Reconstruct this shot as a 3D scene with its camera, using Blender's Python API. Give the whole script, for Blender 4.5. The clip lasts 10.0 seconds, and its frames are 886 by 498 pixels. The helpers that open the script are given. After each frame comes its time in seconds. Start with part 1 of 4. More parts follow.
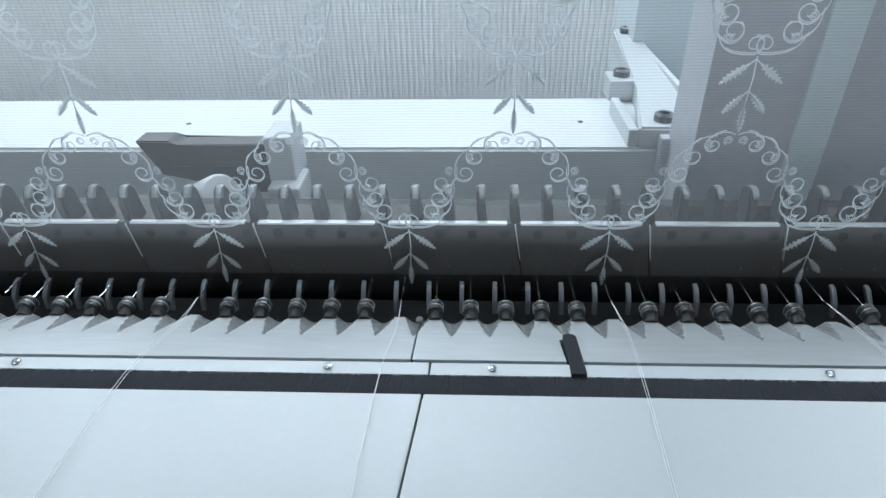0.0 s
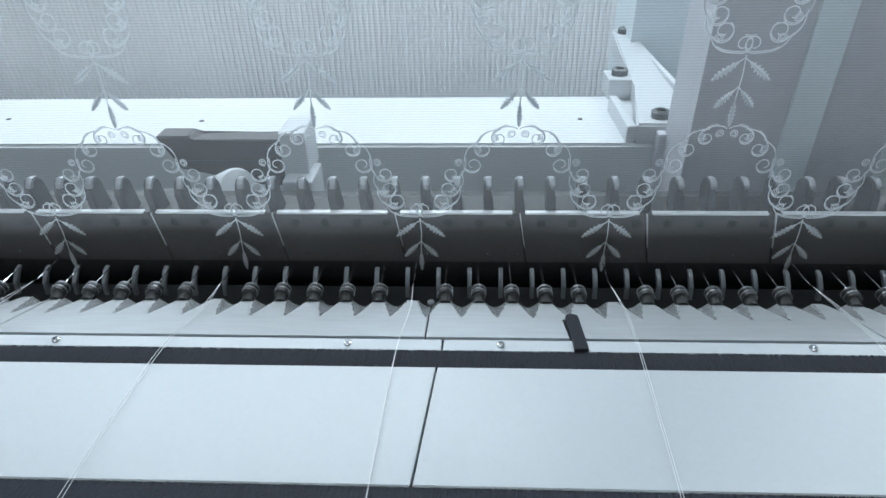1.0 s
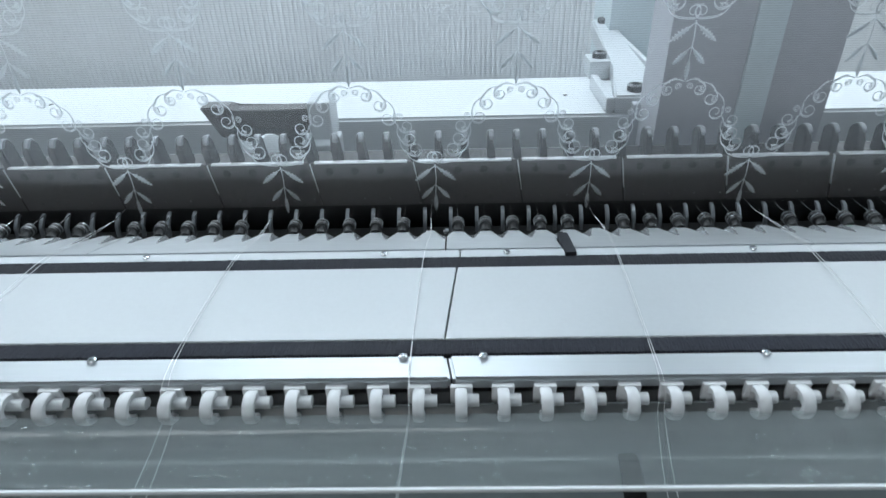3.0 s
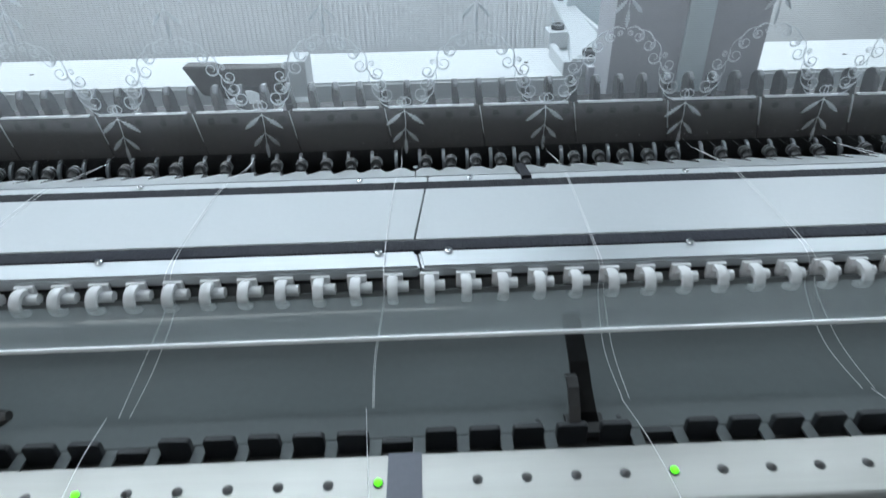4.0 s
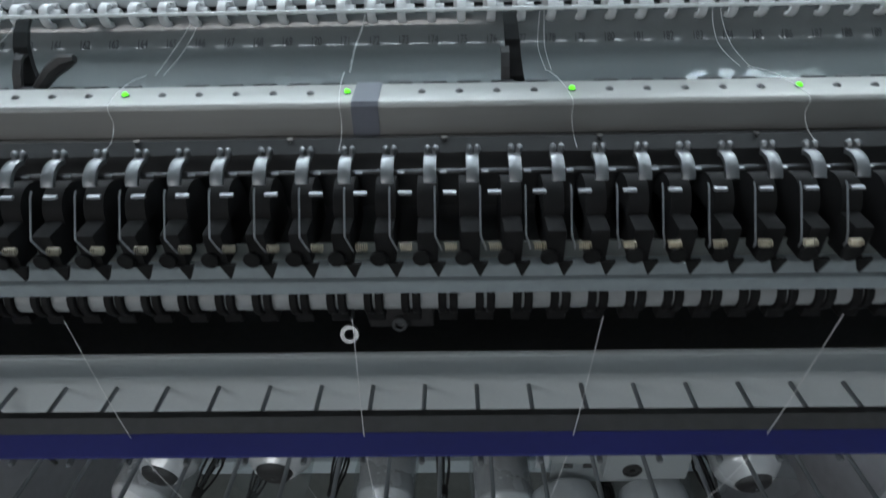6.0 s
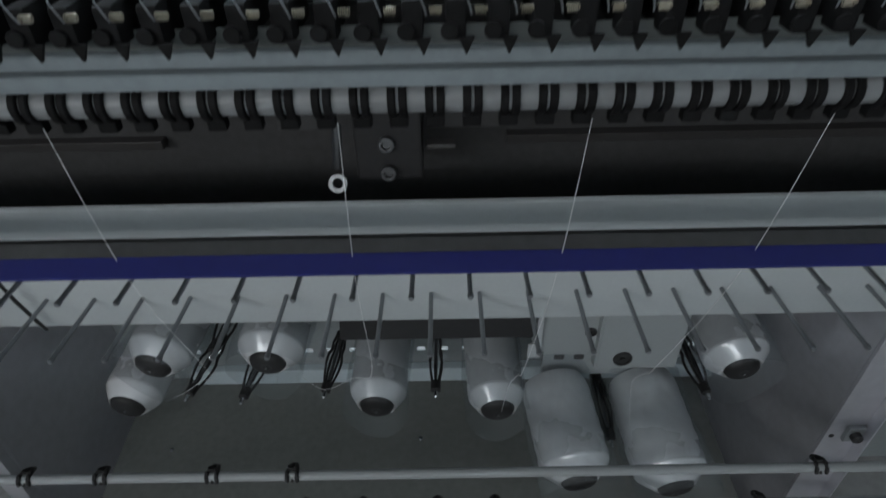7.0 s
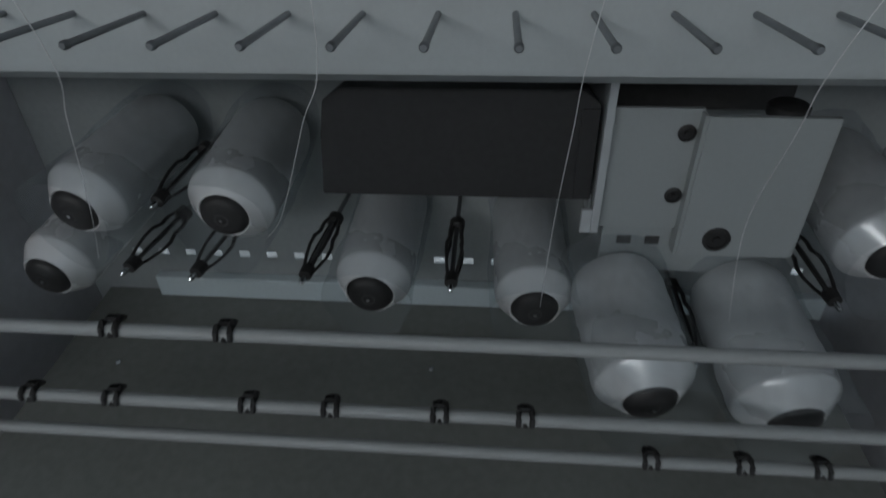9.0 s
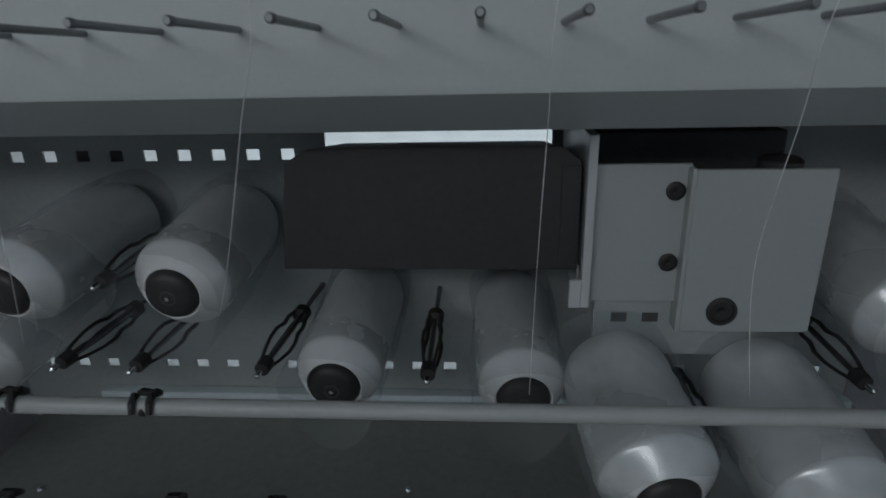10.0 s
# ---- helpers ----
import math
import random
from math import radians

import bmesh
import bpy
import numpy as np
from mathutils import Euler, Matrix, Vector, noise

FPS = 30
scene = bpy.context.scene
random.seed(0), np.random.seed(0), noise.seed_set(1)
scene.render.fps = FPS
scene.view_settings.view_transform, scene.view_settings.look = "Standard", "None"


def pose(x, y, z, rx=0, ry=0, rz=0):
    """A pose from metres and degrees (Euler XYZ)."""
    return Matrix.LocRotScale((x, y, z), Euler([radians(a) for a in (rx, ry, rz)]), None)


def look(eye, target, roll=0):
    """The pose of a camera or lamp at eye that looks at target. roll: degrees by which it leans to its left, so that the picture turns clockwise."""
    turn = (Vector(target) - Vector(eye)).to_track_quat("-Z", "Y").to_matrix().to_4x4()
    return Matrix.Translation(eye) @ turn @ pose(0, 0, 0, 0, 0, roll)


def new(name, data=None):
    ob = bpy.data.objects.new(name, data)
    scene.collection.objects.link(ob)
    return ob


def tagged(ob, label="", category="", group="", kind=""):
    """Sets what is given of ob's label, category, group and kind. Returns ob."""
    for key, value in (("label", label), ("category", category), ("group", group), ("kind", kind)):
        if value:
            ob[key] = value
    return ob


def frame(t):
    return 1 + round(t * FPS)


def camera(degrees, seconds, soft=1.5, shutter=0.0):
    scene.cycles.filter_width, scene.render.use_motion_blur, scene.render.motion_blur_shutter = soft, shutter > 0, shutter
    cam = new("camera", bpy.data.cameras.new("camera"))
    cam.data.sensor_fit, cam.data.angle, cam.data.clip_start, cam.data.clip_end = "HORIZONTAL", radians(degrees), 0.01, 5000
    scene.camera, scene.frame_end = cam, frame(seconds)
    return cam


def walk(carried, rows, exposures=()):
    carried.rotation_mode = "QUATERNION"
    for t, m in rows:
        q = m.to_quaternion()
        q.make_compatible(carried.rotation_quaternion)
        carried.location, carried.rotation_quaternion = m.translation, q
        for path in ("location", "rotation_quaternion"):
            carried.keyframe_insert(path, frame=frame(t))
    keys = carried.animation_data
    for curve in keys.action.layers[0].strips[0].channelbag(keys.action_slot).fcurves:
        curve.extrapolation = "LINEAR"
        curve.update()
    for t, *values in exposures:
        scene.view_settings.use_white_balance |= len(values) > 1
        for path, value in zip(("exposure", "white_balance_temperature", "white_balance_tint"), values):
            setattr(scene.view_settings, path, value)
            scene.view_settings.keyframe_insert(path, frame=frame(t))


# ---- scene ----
cam = camera(72.55, 10.0, shutter=0.4)
walk(cam, [
    (0.0, pose(0.0576, -0.0092, 1.5710, 57.26, 1.04, 2.29)),
    (0.5, pose(0.0532, -0.0222, 1.5741, 57.16, 0.96, 2.14)),
    (1.0, pose(0.0495, -0.0399, 1.5779, 57.30, 0.98, 2.10)),
    (1.5, pose(0.0452, -0.0633, 1.5814, 57.49, 1.09, 2.06)),
    (2.0, pose(0.0403, -0.0861, 1.5835, 57.54, 0.98, 1.95)),
    (3.5, pose(0.0269, -0.2060, 1.5659, 57.96, 1.45, -0.86)),
    (4.0, pose(0.0321, -0.2511, 1.5484, 57.94, 0.98, -2.13)),
    (4.5, pose(0.0499, -0.3232, 1.5314, 58.04, 0.94, 0.15)),
    (5.0, pose(0.0680, -0.3858, 1.4971, 58.01, 1.11, 2.46)),
    (5.5, pose(0.0742, -0.4196, 1.4600, 56.20, 1.16, 2.78)),
    (5.7, pose(0.0739, -0.4349, 1.4478, 55.47, 1.10, 1.87)),
    (6.8, pose(0.0777, -0.5221, 1.3534, 52.13, 1.12, -1.05)),
    (7.2, pose(0.0785, -0.5312, 1.2995, 50.77, 1.03, 0.88)),
    (7.5, pose(0.0873, -0.5270, 1.2509, 49.49, 1.19, 1.84)),
    (8.0, pose(0.0903, -0.5105, 1.1605, 48.07, 1.03, 2.84)),
    (8.5, pose(0.0932, -0.5007, 1.0574, 47.69, 1.16, 3.71)),
    (9.0, pose(0.0995, -0.4715, 0.9768, 55.03, 1.02, 4.56)),
    (9.5, pose(0.1081, -0.4610, 0.9273, 65.22, 1.33, 5.28)),
    (10.0, pose(0.1142, -0.4524, 0.8669, 69.91, 1.34, 3.51)),
], exposures=[(0.0, 0.0), (4.6, 0.0), (5.5, 0.14), (7.0, 0.34), (7.5, 0.12), (8.0, 0.0), (10.0, 0.0)])

# ---------------------------------------------------------------- light
world = bpy.data.worlds.new("hall_air")
scene.world = world
world.use_nodes = True
world.node_tree.nodes["Background"].inputs[0].default_value = (0.75, 0.85, 0.95, 1)
world.node_tree.nodes["Background"].inputs[1].default_value = 0.11
scene.view_settings.exposure = 0.0


def area_lamp(name, at, target, sx, sy, watts, colour):
    data = bpy.data.lights.new(name, "AREA")
    data.shape, data.size, data.size_y, data.energy, data.color = "RECTANGLE", sx, sy, watts, colour
    ob = new(name, data)
    ob.matrix_world = look(at, target)
    return ob


COOL = (0.785, 0.90, 0.99)
NEUTRAL = (0.96, 0.96, 0.97)
area_lamp("work_light", (0.1, 0.20, 2.25), (0.1, 0.34, 1.3), 3.2, 0.12, 6.0, COOL)
area_lamp("back_light", (0.1, 1.25, 2.4), (0.1, 0.9, 1.2), 3.2, 0.2, 45, COOL)
area_lamp("aisle_light", (-1.0, -2.5, 1.95), (0.1, 0.0, 0.7), 2.6, 0.4, 17.5, NEUTRAL)
# added unseen lamp that brightens what shows through the creel slots
area_lamp("rear_fill_light", (0.1, 3.4, 3.2), (0.1, 4.6, 0.2), 5.0, 0.4, 190, COOL)

# ---------------------------------------------------------------- materials


def material(name, colour, rough=0.5, metal=0.0, grain=60.0, vary=0.12, bump=0.1, coarse=4.0, streak=None, coat=0.0):
    """Surface with fine grain and coarse wear; streak stretches the grain along x."""
    m = bpy.data.materials.new(name)
    m.use_nodes = True
    nt = m.node_tree
    b = nt.nodes["Principled BSDF"]
    tc = nt.nodes.new("ShaderNodeTexCoord")
    mp = nt.nodes.new("ShaderNodeMapping")
    if streak:
        mp.inputs["Scale"].default_value = streak
    nt.links.new(tc.outputs["Object"], mp.inputs["Vector"])
    n1, n2 = nt.nodes.new("ShaderNodeTexNoise"), nt.nodes.new("ShaderNodeTexNoise")
    n1.inputs["Scale"].default_value, n1.inputs["Detail"].default_value = grain, 4
    n2.inputs["Scale"].default_value, n2.inputs["Detail"].default_value = coarse, 6
    nt.links.new(mp.outputs[0], n1.inputs["Vector"])
    nt.links.new(tc.outputs["Object"], n2.inputs["Vector"])
    mix = nt.nodes.new("ShaderNodeMix")
    mix.data_type = "FLOAT"
    mix.inputs["Factor"].default_value = 0.5
    nt.links.new(n1.outputs["Fac"], mix.inputs["A"])
    nt.links.new(n2.outputs["Fac"], mix.inputs["B"])
    info = nt.nodes.new("ShaderNodeObjectInfo")
    add = nt.nodes.new("ShaderNodeMath")
    add.operation = "MULTIPLY_ADD"
    nt.links.new(info.outputs["Random"], add.inputs[0])
    add.inputs[1].default_value = 0.25
    nt.links.new(mix.outputs["Result"], add.inputs[2])
    ramp = nt.nodes.new("ShaderNodeValToRGB")
    lo = [c * (1 - vary) for c in colour]
    hi = [min(1, c * (1 + vary)) for c in colour]
    ramp.color_ramp.elements[0].position, ramp.color_ramp.elements[1].position = 0.35, 0.85
    ramp.color_ramp.elements[0].color, ramp.color_ramp.elements[1].color = (*lo, 1), (*hi, 1)
    nt.links.new(add.outputs[0], ramp.inputs[0])
    nt.links.new(ramp.outputs[0], b.inputs["Base Color"])
    b.inputs["Metallic"].default_value = metal
    mr = nt.nodes.new("ShaderNodeMapRange")
    mr.inputs["From Min"].default_value, mr.inputs["From Max"].default_value = 0.3, 0.7
    mr.inputs["To Min"].default_value, mr.inputs["To Max"].default_value = max(0.03, rough - 0.08), min(1, rough + 0.08)
    nt.links.new(n2.outputs["Fac"], mr.inputs["Value"])
    nt.links.new(mr.outputs[0], b.inputs["Roughness"])
    if coat:
        b.inputs["Coat Weight"].default_value = coat
    if bump:
        bp = nt.nodes.new("ShaderNodeBump")
        bp.inputs["Strength"].default_value, bp.inputs["Distance"].default_value = bump, 0.0005
        nt.links.new(n1.outputs["Fac"], bp.inputs["Height"])
        nt.links.new(bp.outputs[0], b.inputs["Normal"])
    return m


WHITE_PAINT = material("white_enamel", (0.48, 0.51, 0.53), 0.38, grain=300, vary=0.04, bump=0.08)
STEEL = material("brushed_steel", (0.70, 0.73, 0.75), 0.34, 0.62, grain=220, vary=0.12, bump=0.15, streak=(0.12, 1, 1))
RAIL = material("satin_aluminium", (0.40, 0.425, 0.44), 0.48, 0.7, grain=180, vary=0.06, bump=0.1, streak=(0.05, 1, 1))
DARK_STEEL = material("blued_steel", (0.10, 0.105, 0.11), 0.38, 0.8, grain=120, vary=0.2)
PLATE_GREY = material("grey_steel_plate", (0.088, 0.086, 0.086), 0.40, 0.3, grain=160, vary=0.12)
PRONG = material("ground_steel", (0.25, 0.265, 0.28), 0.36, 0.6, grain=150, vary=0.12)
BLACK = material("black_plastic", (0.028, 0.028, 0.029), 0.52, grain=140, vary=0.3)
MATT_BLACK = material("matt_black_sheet", (0.062, 0.063, 0.064), 0.7, grain=90, vary=0.3)
OILED = material("oily_dark_iron", (0.032, 0.033, 0.034), 0.45, 0.3, grain=50, vary=0.4)
BRISTLE = material("black_bristle", (0.014, 0.016, 0.024), 0.85, grain=900, vary=0.6, bump=0.9)
CERAMIC = material("white_nylon", (0.72, 0.73, 0.74), 0.35, grain=120, vary=0.05, bump=0.05)
TRAY = material("grey_enamel", (0.145, 0.158, 0.16), 0.14, grain=200, vary=0.06, bump=0.06)
PANEL = material("pale_grey_enamel", (0.56, 0.60, 0.61), 0.45, grain=220, vary=0.05, bump=0.06)
BLUE = material("blue_enamel", (0.018, 0.022, 0.16), 0.45, grain=150, vary=0.1)
INK = material("dark_ink", (0.03, 0.035, 0.04), 0.6, grain=200, vary=0.3, bump=0)
TAPE = material("grey_tape", (0.13, 0.14, 0.17), 0.6, grain=300, vary=0.1)
CHROME = material("polished_chrome", (0.75, 0.77, 0.79), 0.16, 1.0, grain=90, vary=0.05)
GALVANISED = material("galvanised_sheet", (0.62, 0.62, 0.66), 0.36, 0.6, grain=60, vary=0.12)
ROD_PAINT = material("grey_rod_enamel", (0.36, 0.38, 0.385), 0.4, grain=150, vary=0.08)
SATIN = material("satin_nickel", (0.25, 0.26, 0.27), 0.40, 0.9, grain=150, vary=0.08)
BRASS = material("brass_spring", (0.42, 0.38, 0.30), 0.35, 1.0, grain=90, vary=0.1)
CREEL_GREY = material("creel_grey_sheet", (0.34, 0.37, 0.375), 0.5, grain=120, vary=0.12)
CREEL_DARK = material("dark_tray_sheet", (0.20, 0.21, 0.20), 0.5, grain=80, vary=0.2)
PALE_BLUE = material("pale_blue_enamel", (0.56, 0.64, 0.67), 0.45, grain=150, vary=0.08)
YARN = material("white_yarn", (0.74, 0.75, 0.76), 0.30, 0.35, grain=420, vary=0.03, bump=0.03, streak=(0.10, 1.6, 0.10))
ROUGH_WALL = material("hall_plaster", (0.72, 0.74, 0.75), 0.8, grain=30, vary=0.1)
CONCRETE = material("floor_concrete", (0.28, 0.28, 0.275), 0.7, grain=40, vary=0.25)
BEAM = material("white_beam_enamel", (0.56, 0.59, 0.605), 0.4, grain=150, vary=0.05)
SCREEN_GREY = material("screen_grey_enamel", (0.72, 0.74, 0.76), 0.5, grain=60, vary=0.1)
LILAC = material("lilac_grey_enamel", (0.42, 0.43, 0.465), 0.5, grain=90, vary=0.1)
LAMP_RAIL = material("milled_aluminium", (0.35, 0.35, 0.335), 0.47, 0.86, grain=180, vary=0.08, bump=0.1, streak=(0.05, 1, 1))
BAR_BLUE = material("oily_blue_enamel", (0.25, 0.29, 0.305), 0.45, grain=120, vary=0.2)
ROLLER = material("oily_grey_roller", (0.27, 0.285, 0.29), 0.4, grain=120, vary=0.15)
BRACKET = material("grey_bracket_enamel", (0.36, 0.39, 0.395), 0.45, grain=200, vary=0.05, bump=0.06)
PRONG_DARK = material("oiled_prong_steel", (0.075, 0.079, 0.084), 0.36, 0.35, grain=150, vary=0.15)
# pale colour that paints the highlight on the guide plate edges
EDGE_GLINT = material("pale_edge_glint", (0.74, 0.77, 0.79), 0.35, 0.35, grain=150, vary=0.05)
# lighter copy of the yarn, painting the light on the spool shoulders
YARN_LIT = material("lit_yarn_shoulder", (0.86, 0.87, 0.88), 0.28, 0.25, grain=600, vary=0.03, bump=0.04)
HOUSING = material("sooty_black_plastic", (0.010, 0.010, 0.0105), 0.62, grain=120, vary=0.3)
HOUSING.node_tree.nodes["Principled BSDF"].inputs["Specular IOR Level"].default_value = 0.15
GLASS_GREEN = material("pale_green_sheet", (0.13, 0.145, 0.14), 0.4, grain=90, vary=0.2)
THREAD = material("white_thread", (0.80, 0.81, 0.82), 0.5, grain=900, vary=0.05, bump=0.3)


def wind(m, scale, strength):
    """Adds the fine ridges of crossing thread layers."""
    nt = m.node_tree
    b = nt.nodes["Principled BSDF"]
    tc = nt.nodes.new("ShaderNodeTexCoord")
    mp = nt.nodes.new("ShaderNodeMapping")
    mp.inputs["Rotation"].default_value = (0.12, 0.0, 0.10)
    wv = nt.nodes.new("ShaderNodeTexWave")
    wv.wave_type, wv.bands_direction = "BANDS", "Y"
    wv.inputs["Scale"].default_value, wv.inputs["Distortion"].default_value, wv.inputs["Detail"].default_value = scale, 3.0, 3.0
    bp = nt.nodes.new("ShaderNodeBump")
    bp.inputs["Strength"].default_value, bp.inputs["Distance"].default_value = strength, 0.0008
    nt.links.new(tc.outputs["Object"], mp.inputs["Vector"])
    nt.links.new(mp.outputs[0], wv.inputs["Vector"])
    nt.links.new(wv.outputs["Fac"], bp.inputs["Height"])
    nt.links.new(bp.outputs[0], b.inputs["Normal"])


wind(YARN, 160.0, 0.10)


def glow(name, colour, strength):
    m = bpy.data.materials.new(name)
    m.use_nodes = True
    b = m.node_tree.nodes["Principled BSDF"]
    b.inputs["Base Color"].default_value = (*colour, 1)
    b.inputs["Emission Color"].default_value = (*colour, 1)
    b.inputs["Emission Strength"].default_value = strength
    return m


LED_GREEN = glow("green_led", (0.12, 0.85, 0.02), 1.3)
TUBE_GLOW = glow("fluorescent_tube", (0.8, 0.93, 1.0), 6.0)


def clear(name, tint, rough, milk, milk_colour):
    """Clear plastic: mostly see-through, with gloss and a little milky scatter."""
    m = bpy.data.materials.new(name)
    m.use_nodes = True
    nt = m.node_tree
    out = nt.nodes["Material Output"]
    b = nt.nodes["Principled BSDF"]
    b.inputs["Base Color"].default_value = (*milk_colour, 1)
    b.inputs["Roughness"].default_value = rough
    tr = nt.nodes.new("ShaderNodeBsdfTransparent")
    tr.inputs[0].default_value = (*tint, 1)
    no = nt.nodes.new("ShaderNodeTexNoise")
    no.inputs["Scale"].default_value, no.inputs["Detail"].default_value = 14, 2
    mr = nt.nodes.new("ShaderNodeMapRange")
    mr.inputs["From Min"].default_value, mr.inputs["From Max"].default_value = 0.35, 0.7
    mr.inputs["To Min"].default_value, mr.inputs["To Max"].default_value = milk * 0.8, milk * 1.2
    nt.links.new(no.outputs["Fac"], mr.inputs["Value"])
    bp = nt.nodes.new("ShaderNodeBump")
    bp.inputs["Strength"].default_value, bp.inputs["Distance"].default_value = 0.4, 0.003
    nt.links.new(no.outputs["Fac"], bp.inputs["Height"])
    nt.links.new(bp.outputs[0], b.inputs["Normal"])
    mx = nt.nodes.new("ShaderNodeMixShader")
    nt.links.new(mr.outputs[0], mx.inputs[0])
    nt.links.new(tr.outputs[0], mx.inputs[1])
    nt.links.new(b.outputs[0], mx.inputs[2])
    nt.links.new(mx.outputs[0], out.inputs["Surface"])
    return m


ACRYLIC = clear("clear_acrylic", (0.92, 0.95, 0.95), 0.12, 0.20, (0.34, 0.37, 0.375))
ACRYLIC_EDGE = material("acrylic_edge", (0.8, 0.84, 0.85), 0.25, grain=200, vary=0.05, bump=0)
BAG = clear("clear_poly_bag", (0.95, 0.97, 0.98), 0.09, 0.17, (0.46, 0.50, 0.52))



def net_material():
    """Sheer net: woven lines that scatter light, open between them."""
    m = bpy.data.materials.new("sheer_net")
    m.use_nodes = True
    nt = m.node_tree
    out = nt.nodes["Material Output"]
    nt.nodes.remove(nt.nodes["Principled BSDF"])
    tc = nt.nodes.new("ShaderNodeTexCoord")
    wv = nt.nodes.new("ShaderNodeTexWave")
    wv.wave_type, wv.bands_direction = "BANDS", "Z"
    wv.inputs["Scale"].default_value, wv.inputs["Distortion"].default_value = 150, 0.4
    wv.inputs["Detail Scale"].default_value = 2
    nt.links.new(tc.outputs["Object"], wv.inputs["Vector"])
    no = nt.nodes.new("ShaderNodeTexNoise")
    no.inputs["Scale"].default_value, no.inputs["Detail"].default_value = 5, 4
    nt.links.new(tc.outputs["Object"], no.inputs["Vector"])
    a = nt.nodes.new("ShaderNodeMapRange")
    a.inputs["To Min"].default_value, a.inputs["To Max"].default_value = 0.02, 0.165
    nt.links.new(wv.outputs["Fac"], a.inputs["Value"])
    c = nt.nodes.new("ShaderNodeMath")
    c.operation = "MULTIPLY_ADD"
    nt.links.new(no.outputs["Fac"], c.inputs[0])
    c.inputs[1].default_value = 0.04
    nt.links.new(a.outputs[0], c.inputs[2])
    df, tl = nt.nodes.new("ShaderNodeBsdfDiffuse"), nt.nodes.new("ShaderNodeBsdfTranslucent")
    df.inputs[0].default_value = (0.72, 0.75, 0.78, 1)
    tl.inputs[0].default_value = (0.72, 0.75, 0.78, 1)
    cloth, mx = nt.nodes.new("ShaderNodeMixShader"), nt.nodes.new("ShaderNodeMixShader")
    cloth.inputs[0].default_value = 0.92
    nt.links.new(df.outputs[0], cloth.inputs[1])
    nt.links.new(tl.outputs[0], cloth.inputs[2])
    tr = nt.nodes.new("ShaderNodeBsdfTransparent")
    nt.links.new(c.outputs[0], mx.inputs[0])
    nt.links.new(tr.outputs[0], mx.inputs[1])
    nt.links.new(cloth.outputs[0], mx.inputs[2])
    nt.links.new(mx.outputs[0], out.inputs["Surface"])
    return m


def stitch_material():
    """White satin stitch: soft sheen, and light passing through from behind."""
    m = bpy.data.materials.new("white_satin_stitch")
    m.use_nodes = True
    nt = m.node_tree
    b = nt.nodes["Principled BSDF"]
    b.inputs["Roughness"].default_value = 0.5
    no, rp = nt.nodes.new("ShaderNodeTexNoise"), nt.nodes.new("ShaderNodeMapRange")
    no.inputs["Scale"].default_value, no.inputs["Detail"].default_value = 400, 4
    rp.inputs["To Min"].default_value, rp.inputs["To Max"].default_value = 0.35, 0.6
    nt.links.new(no.outputs["Fac"], rp.inputs["Value"])
    nt.links.new(rp.outputs[0], b.inputs["Base Color"])
    tl, mx = nt.nodes.new("ShaderNodeBsdfTranslucent"), nt.nodes.new("ShaderNodeMixShader")
    tl.inputs[0].default_value = (0.85, 0.88, 0.9, 1)
    mx.inputs[0].default_value = 0.78
    nt.links.new(b.outputs[0], mx.inputs[1])
    nt.links.new(tl.outputs[0], mx.inputs[2])
    nt.links.new(mx.outputs[0], nt.nodes["Material Output"].inputs["Surface"])
    return m


NET = net_material()
EMBROIDERY = stitch_material()

# ---------------------------------------------------------------- mesh helpers


def mesh_of(name, bm, mat, smooth=False):
    me = bpy.data.meshes.new(name)
    bmesh.ops.recalc_face_normals(bm, faces=bm.faces)
    bm.to_mesh(me)
    bm.free()
    me.materials.append(mat)
    if smooth:
        me.polygons.foreach_set("use_smooth", [True] * len(me.polygons))
        me.set_sharp_from_angle(angle=radians(38))
    return me


def part(name, bm, mat, parent, label="", smooth=False):
    """Links a bmesh as one mesh object under a thing or part."""
    ob = new(name, mesh_of(name, bm, mat, smooth))
    ob.parent = parent
    if label:
        tagged(ob, label)
    return ob


def thing(name, bm, mat, label, category, group="", kind="", smooth=False):
    return tagged(new(name, mesh_of(name, bm, mat, smooth)), label, category, group, kind)


def empty(name, at, label, category, group=""):
    ob = tagged(new(name), label, category, group)
    ob.location = at
    return ob


def shared(name, me, parent, at):
    """One more object on a mesh that several share."""
    ob = new(name, me)
    ob.parent = parent
    ob.location = at
    return ob


def add_box(bm, lo, hi, bevel=0.0):
    r = bmesh.ops.create_cube(bm, size=1.0)["verts"]
    for v in r:
        v.co = Vector([lo[i] + (v.co[i] + 0.5) * (hi[i] - lo[i]) for i in range(3)])
    if bevel:
        es = list({e for v in r for e in v.link_edges})
        bmesh.ops.bevel(bm, geom=es, offset=bevel, segments=2, affect="EDGES", profile=0.6)


def box(lo, hi, bevel=0.0):
    bm = bmesh.new()
    add_box(bm, lo, hi, bevel)
    return bm


def add_prism(bm, profile, x0, x1, skew0=0.0, skew1=0.0):
    """Extrudes a closed (y, z) profile along x; skew shifts an end by y."""
    a = [bm.verts.new((x0 + skew0 * y, y, z)) for y, z in profile]
    b = [bm.verts.new((x1 + skew1 * y, y, z)) for y, z in profile]
    n = len(profile)
    bm.faces.new(a)
    bm.faces.new(b[::-1])
    for i in range(n):
        bm.faces.new((a[i], b[i], b[(i + 1) % n], a[(i + 1) % n]))


